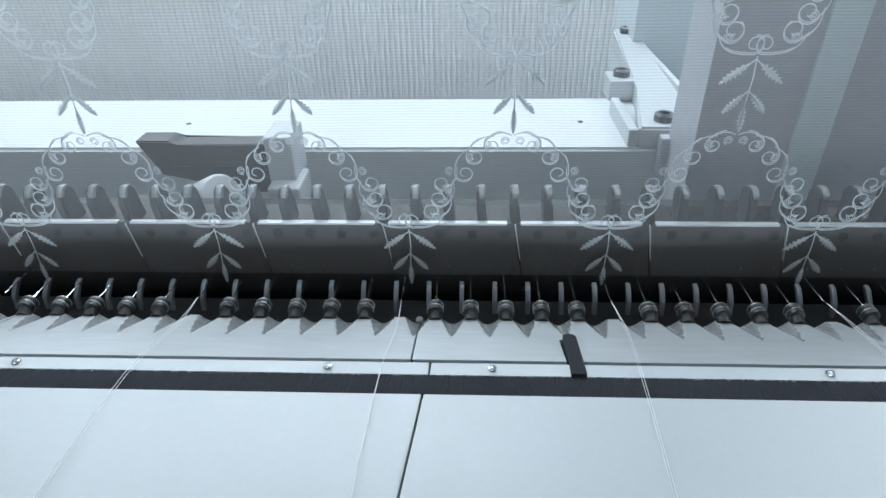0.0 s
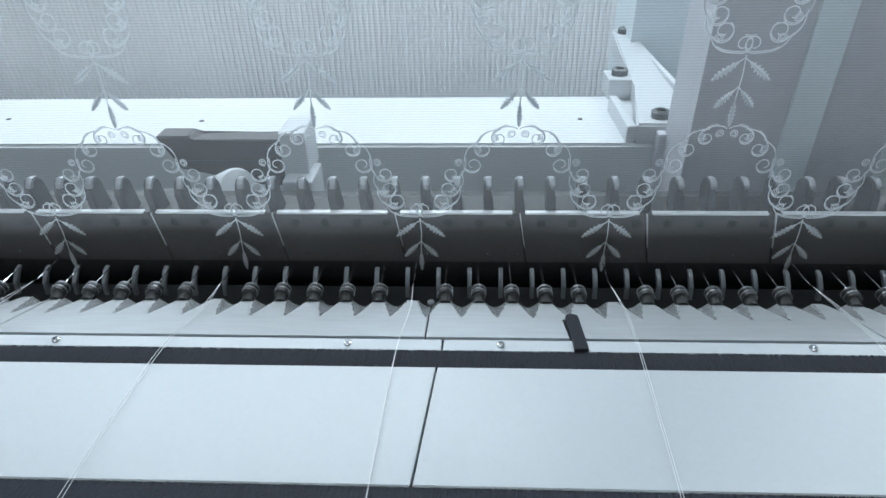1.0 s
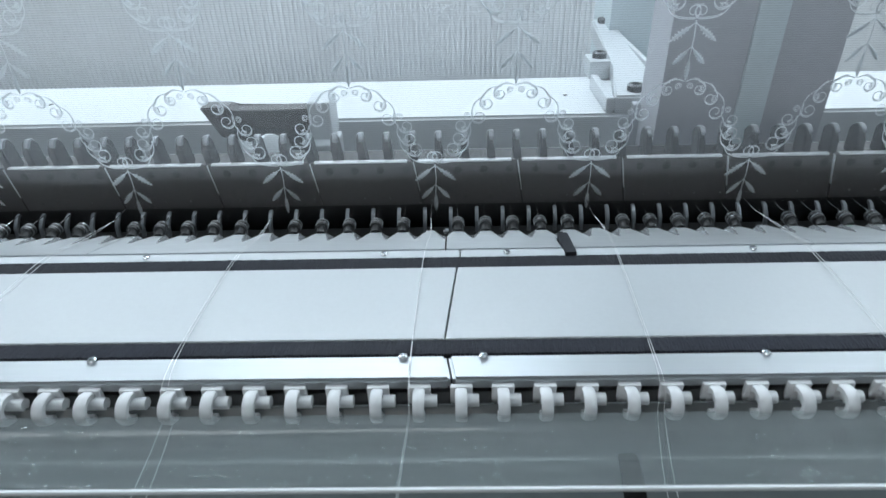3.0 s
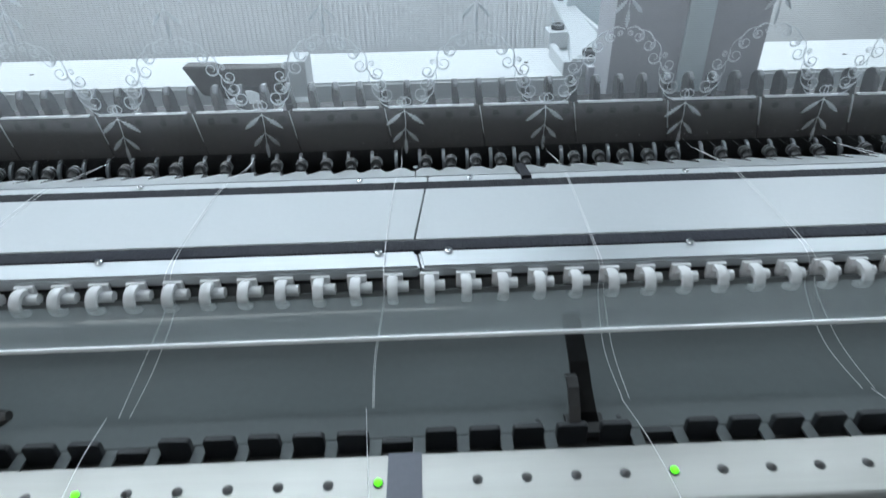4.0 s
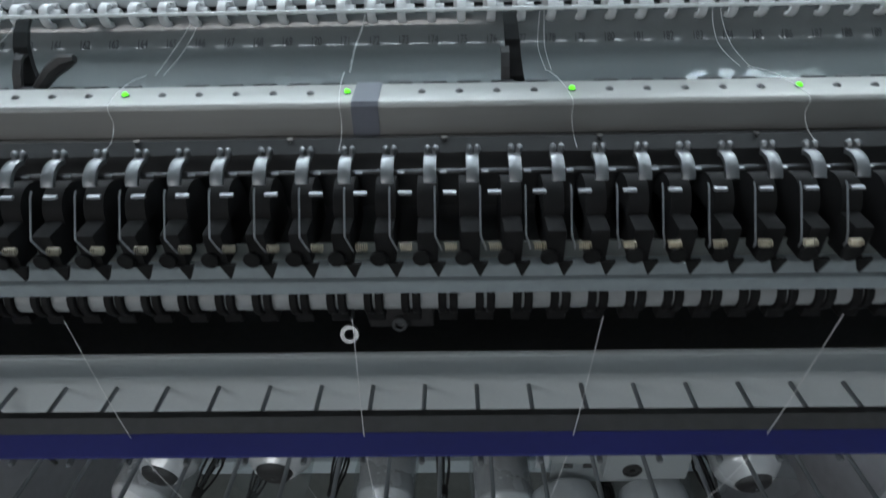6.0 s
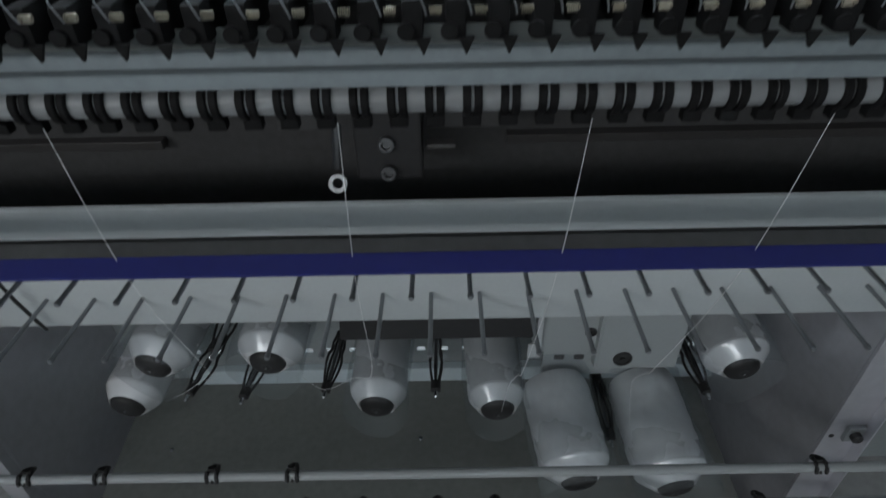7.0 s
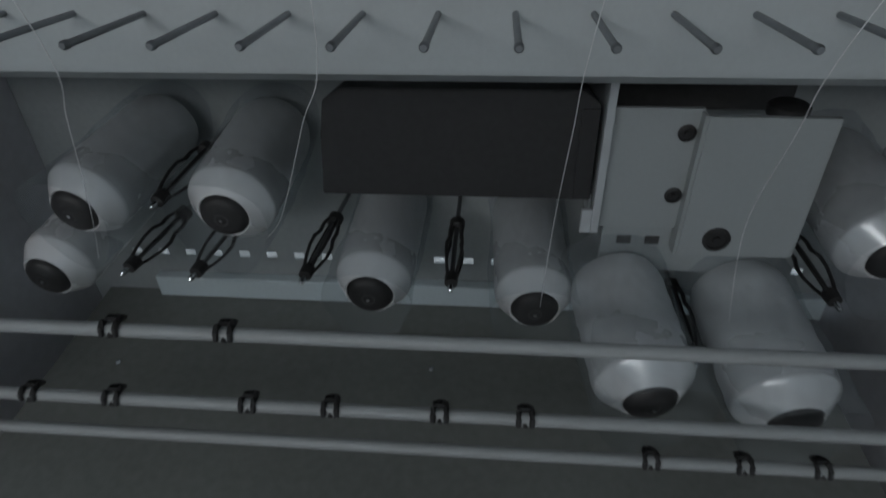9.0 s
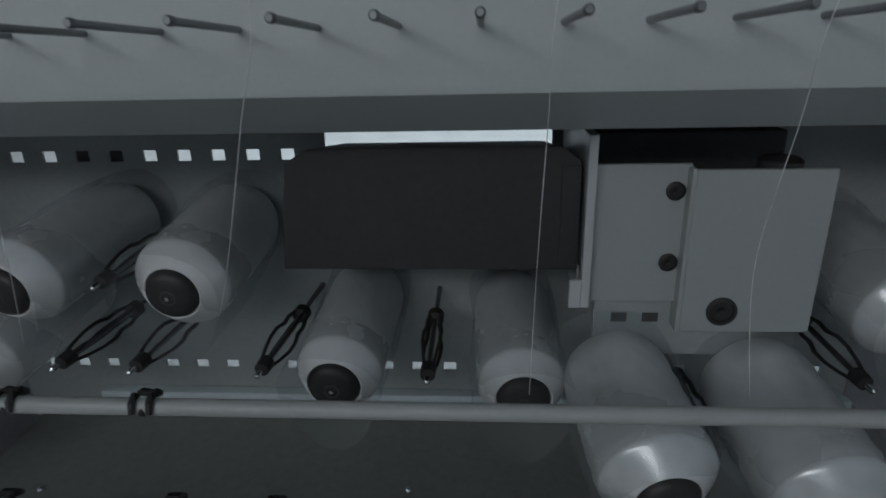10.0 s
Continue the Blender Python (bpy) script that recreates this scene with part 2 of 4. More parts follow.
def prism(profile, x0, x1, bevel=0.0):
    bm = bmesh.new()
    add_prism(bm, profile, x0, x1)
    if bevel:
        bmesh.ops.bevel(bm, geom=[e for e in bm.edges if abs((e.verts[0].co - e.verts[1].co).x) > 1e-4], offset=bevel, segments=3, affect="EDGES")
    return bm


def add_rod(bm, a, b, r0, r1=None, seg=10, cap=True):
    a, b = Vector(a), Vector(b)
    r1 = r0 if r1 is None else r1
    m = Matrix.Translation((a + b) / 2) @ (b - a).to_track_quat("Z", "Y").to_matrix().to_4x4()
    bmesh.ops.create_cone(bm, cap_ends=cap, segments=seg, radius1=r0, radius2=r1, depth=(b - a).length, matrix=m)


def rod(a, b, r0, r1=None, seg=10):
    bm = bmesh.new()
    add_rod(bm, a, b, r0, r1, seg)
    return bm


def add_tube(bm, pts, r, seg=5, flat=1.0):
    """Tube along a polyline; flat squashes it in y."""
    pts = [Vector(p) for p in pts]
    rings = []
    for i, p in enumerate(pts):
        d = (pts[min(i + 1, len(pts) - 1)] - pts[max(i - 1, 0)]).normalized()
        up = Vector((0, 1, 0)) if abs(d.y) < 0.9 else Vector((1, 0, 0))
        u = d.cross(up).normalized()
        w = d.cross(u).normalized()
        rr = r[i] if isinstance(r, (list, tuple)) else r
        ring = []
        for k in range(seg):
            an = 2 * math.pi * k / seg
            o = u * (math.cos(an) * rr) + w * (math.sin(an) * rr)
            o.y *= flat
            ring.append(bm.verts.new(p + o))
        rings.append(ring)
    for a, b in zip(rings, rings[1:]):
        for k in range(seg):
            bm.faces.new((a[k], a[(k + 1) % seg], b[(k + 1) % seg], b[k]))
    bm.faces.new(rings[0][::-1])
    bm.faces.new(rings[-1])


def tube(pts, r, seg=5):
    bm = bmesh.new()
    add_tube(bm, pts, r, seg)
    return bm


def add_lathe(bm, prof, seg=24, m=Matrix(), closed=False):
    """Turns (radius, along) points about the z axis of m."""
    rings = []
    for r, z in prof:
        rings.append([bm.verts.new(m @ Vector((r * math.cos(2 * math.pi * k / seg), r * math.sin(2 * math.pi * k / seg), z))) for k in range(seg)])
    pairs = list(zip(rings, rings[1:]))
    if closed:
        pairs.append((rings[-1], rings[0]))
    for a, b in pairs:
        for k in range(seg):
            bm.faces.new((a[k], a[(k + 1) % seg], b[(k + 1) % seg], b[k]))
    if not closed:
        bm.faces.new(rings[0][::-1])
        bm.faces.new(rings[-1])


def lathe(prof, seg=24, m=Matrix(), closed=False):
    bm = bmesh.new()
    add_lathe(bm, prof, seg, m, closed)
    return bm


def add_holed(bm, x0, x1, z0, z1, y, depth, hx, hz, r, seg=16):
    """A cell of sheet facing -y with a round hole through it."""
    pts = []
    for k in range(seg):
        an = 2 * math.pi * (k + 0.5) / seg
        c, s = math.cos(an), math.sin(an)
        t = min(((x1 if c > 0 else x0) - hx) / c if abs(c) > 1e-9 else 9, ((z1 if s > 0 else z0) - hz) / s if abs(s) > 1e-9 else 9)
        pts.append(((hx + c * t, hz + s * t), (hx + c * r, hz + s * r)))
    corners = [(x1, z1), (x0, z1), (x0, z0), (x1, z0)]
    o = [bm.verts.new((p[0][0], y, p[0][1])) for p in pts]
    i = [bm.verts.new((p[1][0], y, p[1][1])) for p in pts]
    b = [bm.verts.new((p[1][0], y + depth, p[1][1])) for p in pts]
    for k in range(seg):
        n = (k + 1) % seg
        face = [o[k]]
        for cx, cz in corners:
            a0, a1 = pts[k][0], pts[n][0]
            on0 = abs(a0[0] - cx) < 1e-7 or abs(a0[1] - cz) < 1e-7
            on1 = abs(a1[0] - cx) < 1e-7 or abs(a1[1] - cz) < 1e-7
            shared_side = abs(a0[0] - a1[0]) < 1e-7 or abs(a0[1] - a1[1]) < 1e-7
            if on0 and on1 and not shared_side:
                face.append(bm.verts.new((cx, y, cz)))
        face += [o[n], i[n], i[k]]
        bm.faces.new(face)
        bm.faces.new((i[k], i[n], b[n], b[k]))


P = 0.027            # needle pitch
X0, X1 = -0.80, 0.90  # built stretch of the machine


def steps(start, pitch, lo=X0, hi=X1):
    k = math.ceil((lo - start) / pitch)
    while start + k * pitch <= hi:
        yield k, start + k * pitch
        k += 1


# ---------------------------------------------------------------- the hall
def setting(name, bm, mat, label, category):
    return thing(name, bm, mat, label, category, kind="structure")


setting("floor", box((-6, -4, -0.1), (6, 5, 0)), CONCRETE, "grey concrete factory floor under the machine", "floor")
setting("ceiling", box((-6, -4, 4.5), (6, 5, 4.6)), ROUGH_WALL, "pale plastered hall ceiling", "ceiling")
setting("wall_north", box((-6, 5, 0), (6, 5.15, 4.5)), ROUGH_WALL, "pale plastered wall behind the machine", "wall")
setting("wall_south", box((-6, -4.15, 0), (6, -4, 4.5)), ROUGH_WALL, "pale plastered wall across the aisle", "wall")
setting("wall_east", box((6, -4, 0), (6.15, 5, 4.5)), ROUGH_WALL, "pale plastered end wall", "wall")
setting("wall_west", box((-6.15, -4, 0), (-6, 5, 4.5)), ROUGH_WALL, "pale plastered end wall", "wall")


# fixtures out of view, added to go with the area lamps
def tube_light(x, y, z):
    base = empty("tube_light", (x, y, z), "white fluorescent strip light hung in the hall, added out of view", "light", "strip lights")
    part("housing", box((-1.6, -0.05, 0.03), (1.6, 0.05, 0.08), 0.005), WHITE_PAINT, base)
    for hx in (-1.2, 1.2):
        part("hanger", rod((hx, 0, 0.079), (hx, 0, 4.501 - z), 0.004, None, 6), RAIL, base)
    part("tube", rod((-1.58, 0, 0.016), (1.58, 0, 0.016), 0.013), TUBE_GLOW, base, "glowing white glass tube", True)


tube_light(0.1, 0.20, 2.26)
tube_light(0.1, 1.25, 2.41)
# added fixture for the rear fill lamp
tube_light(0.1, 3.4, 3.21)
tube_light(-1.0, -2.5, 1.97)

# ---------------------------------------------------------------- back of the machine
# ribbed screen far behind the cloth
bm = bmesh.new()
add_box(bm, (-1.6, 1.52, 0.6), (0.47, 1.53, 2.2))
for i in range(150):
    x = -1.59 + i * 0.0137
    add_box(bm, (x, 1.5160, 0.6), (x + 0.007, 1.52, 2.2))
thing("ribbed_screen", bm, SCREEN_GREY, "grey ribbed metal screen behind the machine", "screen", kind="structure")

bm = prism([(0.685, 1.10), (0.685, 1.272), (0.872, 1.272), (0.872, 1.10)], -1.4, 1.6, 0.004)
beam = thing("machine_beam", bm, BEAM, "long white enamelled steel beam behind the cloth", "beam", smooth=True)
for x, y in ((0.206, 0.774), (-0.33, 0.77), (0.75, 0.77), (-0.62, 0.78)):
    part("bolt_hole", lathe([(0.0035, 0), (0.0035, 0.0008)], 12, Matrix.Translation((x, y, 1.272))), BLACK, beam)


def frame_post(x0, x1, y0, y1, mat, label):
    return thing("frame_post", prism([(y0, 0.0), (y0, 2.3), (y1, 2.3), (y1, 0.0)], x0, x1), mat, label, "post", "machine frame posts")


frame_post(0.324, 0.475, 1.02, 1.16, PALE_BLUE, "pale blue-grey enamelled frame post behind the beam")
frame_post(0.295, 0.3935, 0.600, 0.680, LILAC, "dark grey machine frame post behind the cloth")
frame_post(0.394, 0.430, 0.596, 0.680, PALE_BLUE, "pale blue-grey narrow frame post behind the cloth")
frame_post(0.4305, 0.512, 0.604, 0.680, LILAC, "dark grey machine frame post behind the cloth")

# lever bracket bolted on the beam
brk = empty("lever_bracket", (0.29, 0.71, 1.272), "white enamelled lever bracket bolted on the beam", "bracket")
bm = bmesh.new()
a = [(-0.030, -0.024), (0.052, -0.024), (0.056, 0.03), (0.052, 0.375), (0.016, 0.385), (0.0, 0.12)]
lo = [bm.verts.new((x, y, 0.0 + 0.05 * max(0, (y - 0.1)))) for x, y in a]
hi = [bm.verts.new((x, y, 0.026 + 0.08 * max(0, (y - 0.1)))) for x, y in a]
bm.faces.new(lo[::-1])
bm.faces.new(hi)
for i in range(6):
    bm.faces.new((lo[i], lo[(i + 1) % 6], hi[(i + 1) % 6], hi[i]))
bmesh.ops.bevel(bm, geom=list(bm.edges), offset=0.003, segments=2, affect="EDGES")
part("arm", bm, WHITE_PAINT, brk, smooth=True)
for x, y, z, r in ((0.005, 0.0, 0.026, 0.012), (-0.012, 0.17, 0.030, 0.012), (0.033, 0.36, 0.046, 0.011)):
    part("bolt", lathe([(r, 0), (r, 0.008), (r * 0.8, 0.010), (r * 0.5, 0.010), (r * 0.45, 0.006)], 16, Matrix.Translation((x, y, z))), DARK_STEEL, brk, "grey socket head bolt", True)
part("flange", box((-0.040, -0.02, -0.002), (-0.028, 0.10, 0.022), 0.003), WHITE_PAINT, brk)
part("side_lug", box((-0.032, 0.145, 0.0), (0.012, 0.195, 0.030), 0.003), WHITE_PAINT, brk)
part("rib", box((0.046, 0.0, 0.02), (0.054, 0.36, 0.040), 0.002), WHITE_PAINT, brk)
part("foot", box((-0.005, -0.038, -0.10), (0.058, -0.02, 0.018), 0.003), LILAC, brk, "grey clamp foot")

# shuttle drive clamp behind the cloth
cl = empty("drive_clamp", (-0.2, 0.58, 1.33), "grey steel clamp with a bright collar behind the cloth", "clamp")
outline = [(-0.082, 0.008), (-0.046, 0.008), (-0.040, 0.003), (0.050, 0.004), (0.048, -0.050), (0.010, -0.048), (-0.030, -0.034), (-0.062, -0.030)]
bm = bmesh.new()
fr = [bm.verts.new((x, -0.030, z)) for x, z in outline]
bk = [bm.verts.new((x, -0.004, z)) for x, z in outline]
bm.faces.new(fr)
bm.faces.new(bk[::-1])
for q in range(len(outline)):
    bm.faces.new((fr[q], bk[q], bk[(q + 1) % len(outline)], fr[(q + 1) % len(outline)]))
bmesh.ops.bevel(bm, geom=list(bm.edges), offset=0.0015, segments=2, affect="EDGES")
part("stepped_plate", bm, PLATE_GREY, cl, "grey stepped clamp plate", True)
part("groove", box((-0.050, -0.0312, -0.024), (0.020, -0.0302, -0.019)), DARK_STEEL, cl)
part("end_block", box((0.05, -0.03, -0.04), (0.078, 0.02, 0.012), 0.003), WHITE_PAINT, cl, "white enamelled end block")
part("collar", lathe([(0.012, -0.026), (0.021, -0.025), (0.0225, -0.022), (0.0225, 0.020), (0.020, 0.024), (0.010, 0.025)], 28, Matrix.Translation((-0.004, -0.052, -0.046)) @ pose(0, 0, 0, 62, 0, 52)), WHITE_PAINT, cl, "bright machined collar", True)
part("foot", box((0.052, -0.05, -0.11), (0.085, 0.0, -0.035), 0.003), WHITE_PAINT, cl)
part("lower_plate", box((-0.11, -0.03, -0.11), (-0.02, -0.015, -0.06), 0.002), DARK_STEEL, cl)

# shuttle bed under the prongs
thing("shuttle_bed", prism([(0.422, 0.9), (0.424, 1.272), (0.424, 1.316), (0.455, 1.318), (0.50, 1.300), (0.52, 1.22), (0.684, 1.16), (0.684, 0.9)], -1.2, 1.4), OILED, "grey cast shuttle bed behind the hole plates", "machine bed")

# ---------------------------------------------------------------- shuttle guide plates and prongs
PL = 4 * P
Y_PL, Z_LO, Z_HI = 0.415, 1.272, 1.3225
bm = bmesh.new()
w = PL - 0.0016
for i in range(4):
    cx0 = i * P if i else 0.0008
    cx1 = (i + 1) * P if i < 3 else PL - 0.0008
    add_holed(bm, cx0, cx1, Z_LO, Z_HI, 0, 0.003, 0.0185 + i * P if i else 0.0185, 1.3125, 0.0040)
for v in bm.verts:  # slight lean of the plate ends
    v.co.x += (Z_HI - v.co.z) * 0.17
bmesh.ops.remove_doubles(bm, verts=bm.verts, dist=1e-6)
ends = [v for v in bm.verts if abs(v.co.z - Z_HI) < 1e-6 and (abs(v.co.x - 0.0008) < 1e-5 or abs(v.co.x - PL + 0.0008) < 1e-5) and abs(v.co.y) < 1e-6]
bmesh.ops.bevel(bm, geom=ends, offset=0.0042, segments=4, affect="VERTICES", profile=0.5)
rim = [e for e in bm.edges if e.is_boundary and all(abs(v.co.y) < 1e-6 for v in e.verts)]
ex = bmesh.ops.extrude_edge_only(bm, edges=rim)
for g in ex["geom"]:
    if isinstance(g, bmesh.types.BMVert):
        g.co.y += 0.003
plate_mesh = mesh_of("guide_plate", bm, PLATE_GREY)
# pale bead painting the highlight along the plate's top edge
tip_mesh = mesh_of("edge_bead", box((0.0055, -0.0012, Z_HI - 0.001), (PL - 0.0055, 0.004, Z_HI + 0.0008), 0.0004), EDGE_GLINT)
rivet_mesh = mesh_of("rivet", lathe([(0.0011, 0), (0.0009, 0.0008)], 8, pose(0, 0, 0, 90, 0, 0)), CHROME)
# tapering pale strip painting the highlight down the plate seam
bm = bmesh.new()
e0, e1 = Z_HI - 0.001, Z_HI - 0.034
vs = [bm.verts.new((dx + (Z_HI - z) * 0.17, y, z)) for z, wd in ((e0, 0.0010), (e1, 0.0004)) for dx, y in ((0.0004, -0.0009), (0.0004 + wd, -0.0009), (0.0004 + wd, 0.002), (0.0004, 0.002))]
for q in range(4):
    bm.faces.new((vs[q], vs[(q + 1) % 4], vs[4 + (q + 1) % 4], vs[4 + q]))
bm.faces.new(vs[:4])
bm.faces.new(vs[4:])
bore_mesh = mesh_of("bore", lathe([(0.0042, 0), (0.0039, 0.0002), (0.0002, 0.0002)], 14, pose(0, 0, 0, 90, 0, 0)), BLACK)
seam_mesh = mesh_of("ground_edge", bm, EDGE_GLINT)
for k, x in steps(-0.0143, PL):
    g = empty("guide_plate", (x, Y_PL, 0), "dark grey steel guide plate with four round holes", "machine plate", "guide plates")
    shared("sheet", plate_mesh, g, (0, 0, 0))
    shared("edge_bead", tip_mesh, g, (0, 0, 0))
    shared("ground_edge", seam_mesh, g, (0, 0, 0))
    for i in range(4):
        shared("bore", bore_mesh, g, (0.0202 + i * P, -0.0002, 1.3125))
        shared("rivet", rivet_mesh, g, (0.02 + i * P + 0.008, 0, 1.281))

bm = bmesh.new()
prof = [(-0.014, 0.0), (-0.014, 0.027), (-0.0105, 0.0365), (-0.0055, 0.0405), (0.0015, 0.0395), (0.0075, 0.033), (0.0085, 0.0)]
add_prism(bm, prof, -0.0042, 0.0042)
bmesh.ops.bevel(bm, geom=list(bm.edges), offset=0.0012, segments=2, affect="EDGES")
for v in bm.verts:  # prongs taper to a chisel tip and lean a little along the machine
    v.co.x *= 1 - 0.45 * max(0.0, (v.co.z - 0.024) / 0.0165)
    v.co.x -= 0.10 * v.co.z
prong_mesh = mesh_of("prong", bm, PRONG_DARK, True)
# paler cap that paints the light on the prong's upper right
bm = bmesh.new()
add_prism(bm, [(-0.0120, 0.0335), (-0.0110, 0.0368), (-0.0055, 0.0410), (0.0015, 0.0400), (0.0015, 0.0385), (-0.0050, 0.0385), (-0.0085, 0.033)], -0.0012, 0.0039)
bmesh.ops.bevel(bm, geom=list(bm.edges), offset=0.0005, segments=1, affect="EDGES")
for v in bm.verts:
    v.co.x -= 0.10 * v.co.z - 0.0006
prong_tip = mesh_of("worn_tip", bm, PRONG, True)
for k, x in steps(0.0696, P):
    o = tagged(shared("prong", prong_mesh, None, (x, 0.434, 1.308)), "dark steel prong behind the plates, its lit tip painted paler", "prong", "prongs")
    shared("worn_tip", prong_tip, o, (0, 0, 0))

# ---------------------------------------------------------------- needles
thing("needle_trough", prism([(0.300, 1.10), (0.300, 1.245), (0.349, 1.252), (0.4145, 1.244), (0.4145, 1.10)], X0 - 0.3, X1 + 0.3), OILED, "oily dark trough under the needles", "machine bed")
collar = lathe([(0.0042, 0), (0.0072, 0), (0.0072, 0.003), (0.0058, 0.0035), (0.0058, 0.0055), (0.0072, 0.006), (0.0072, 0.009), (0.0050, 0.0105), (0.0042, 0.0105)], 16, pose(0, 0, 0, -90, 0, 0), True)
collar_mesh = mesh_of("collar", collar, OILED, True)
bm = lathe([(0.0070, 0.0), (0.0077, 0.0002), (0.0077, 0.0009), (0.0070, 0.0011)], 18, pose(0, 0, 0, -90, 0, 0), True)
rings_mesh = mesh_of("bright_ring", bm, SATIN, True)
shank_mesh = mesh_of("shank", rod((0, -0.004, -0.004), (0, 0.006, 0), 0.0052), OILED, True)
needle_mesh = mesh_of("needle", rod((0, 0.0, 0), (0, 0.048, 0.0), 0.0006, 0.0003, 6), CHROME, True)
bm = bmesh.new()
add_prism(bm, [(-0.004, 0.0), (-0.002, 0.012), (0.006, 0.0205), (0.012, 0.022), (0.012, 0.0195), (0.008, 0.018), (0.001, 0.010), (-0.001, 0.0)], -0.0019, 0.0019)
bmesh.ops.bevel(bm, geom=list(bm.edges), offset=0.0004, segments=1, affect="EDGES")
finger_mesh = mesh_of("finger", bm, PRONG, True)
for k, x in steps(0.0319, P):
    working = (k + 1) % 6 == 0
    y = 0.366 if working else 0.3515
    g = empty("needle", (x, y, 1.2805), "steel needle in a dark collared holder pointing at the cloth", "needle", "needles")
    if not working:
        shared("shank", shank_mesh, g, (0, 0, 0))
        shared("collar", collar_mesh, g, (0, 0, 0)).scale = (0.84, 1, 0.84)
        for yy in (0.0036, 0.0082):
            shared("bright_ring", rings_mesh, g, (0, yy, 0)).scale = (0.84, 1, 0.84)
    shared("point", needle_mesh, g, (0, 0.004, 0.0015))
    tagged(shared("thread_finger", finger_mesh, None, (x - 0.0072, 0.384, 1.257)), "bent steel thread finger beside the needles", "finger", "thread fingers")

# ---------------------------------------------------------------- cloth
CLOTH_Y = 0.404
bm = bmesh.new()
nx, nz = 60, 24
vs = [[bm.verts.new((-1.1 + 2.4 * i / nx, 0.0015 * math.sin(i * 0.9 + j * 0.3), 1.262 + 0.7 * j / nz)) for i in range(nx + 1)] for j in range(nz + 1)]
for j in range(nz):
    for i in range(nx):
        bm.faces.new((vs[j][i], vs[j][i + 1], vs[j + 1][i + 1], vs[j + 1][i]))
cloth = thing("net_cloth", bm, NET, "sheer white net cloth with embroidered scrolls, stretched upright", "cloth", smooth=True)
cloth.location.y = CLOTH_Y


ARM = ((0, 0), (0.0145, -0.001), (0.029, -0.009), (0.0395, -0.022), (0.044, -0.036), (0.0455, -0.050), (0.0505, -0.064), (0.061, -0.074), (0.079, -0.0790))


def along(path, n):
    """n + 1 smooth points along a few guide points."""
    out = []
    for i in range(n + 1):
        u = i / n * (len(path) - 1)
        k = min(int(u), len(path) - 2)
        f = u - k
        p0, p1, p2, p3 = (Vector(path[max(0, min(len(path) - 1, k + d))]) for d in (-1, 0, 1, 2))
        out.append(0.5 * (2 * p1 + (p2 - p0) * f + (2 * p0 - 5 * p1 + 4 * p2 - p3) * f * f + (3 * p1 - p0 - 3 * p2 + p3) * f ** 3))
    return out


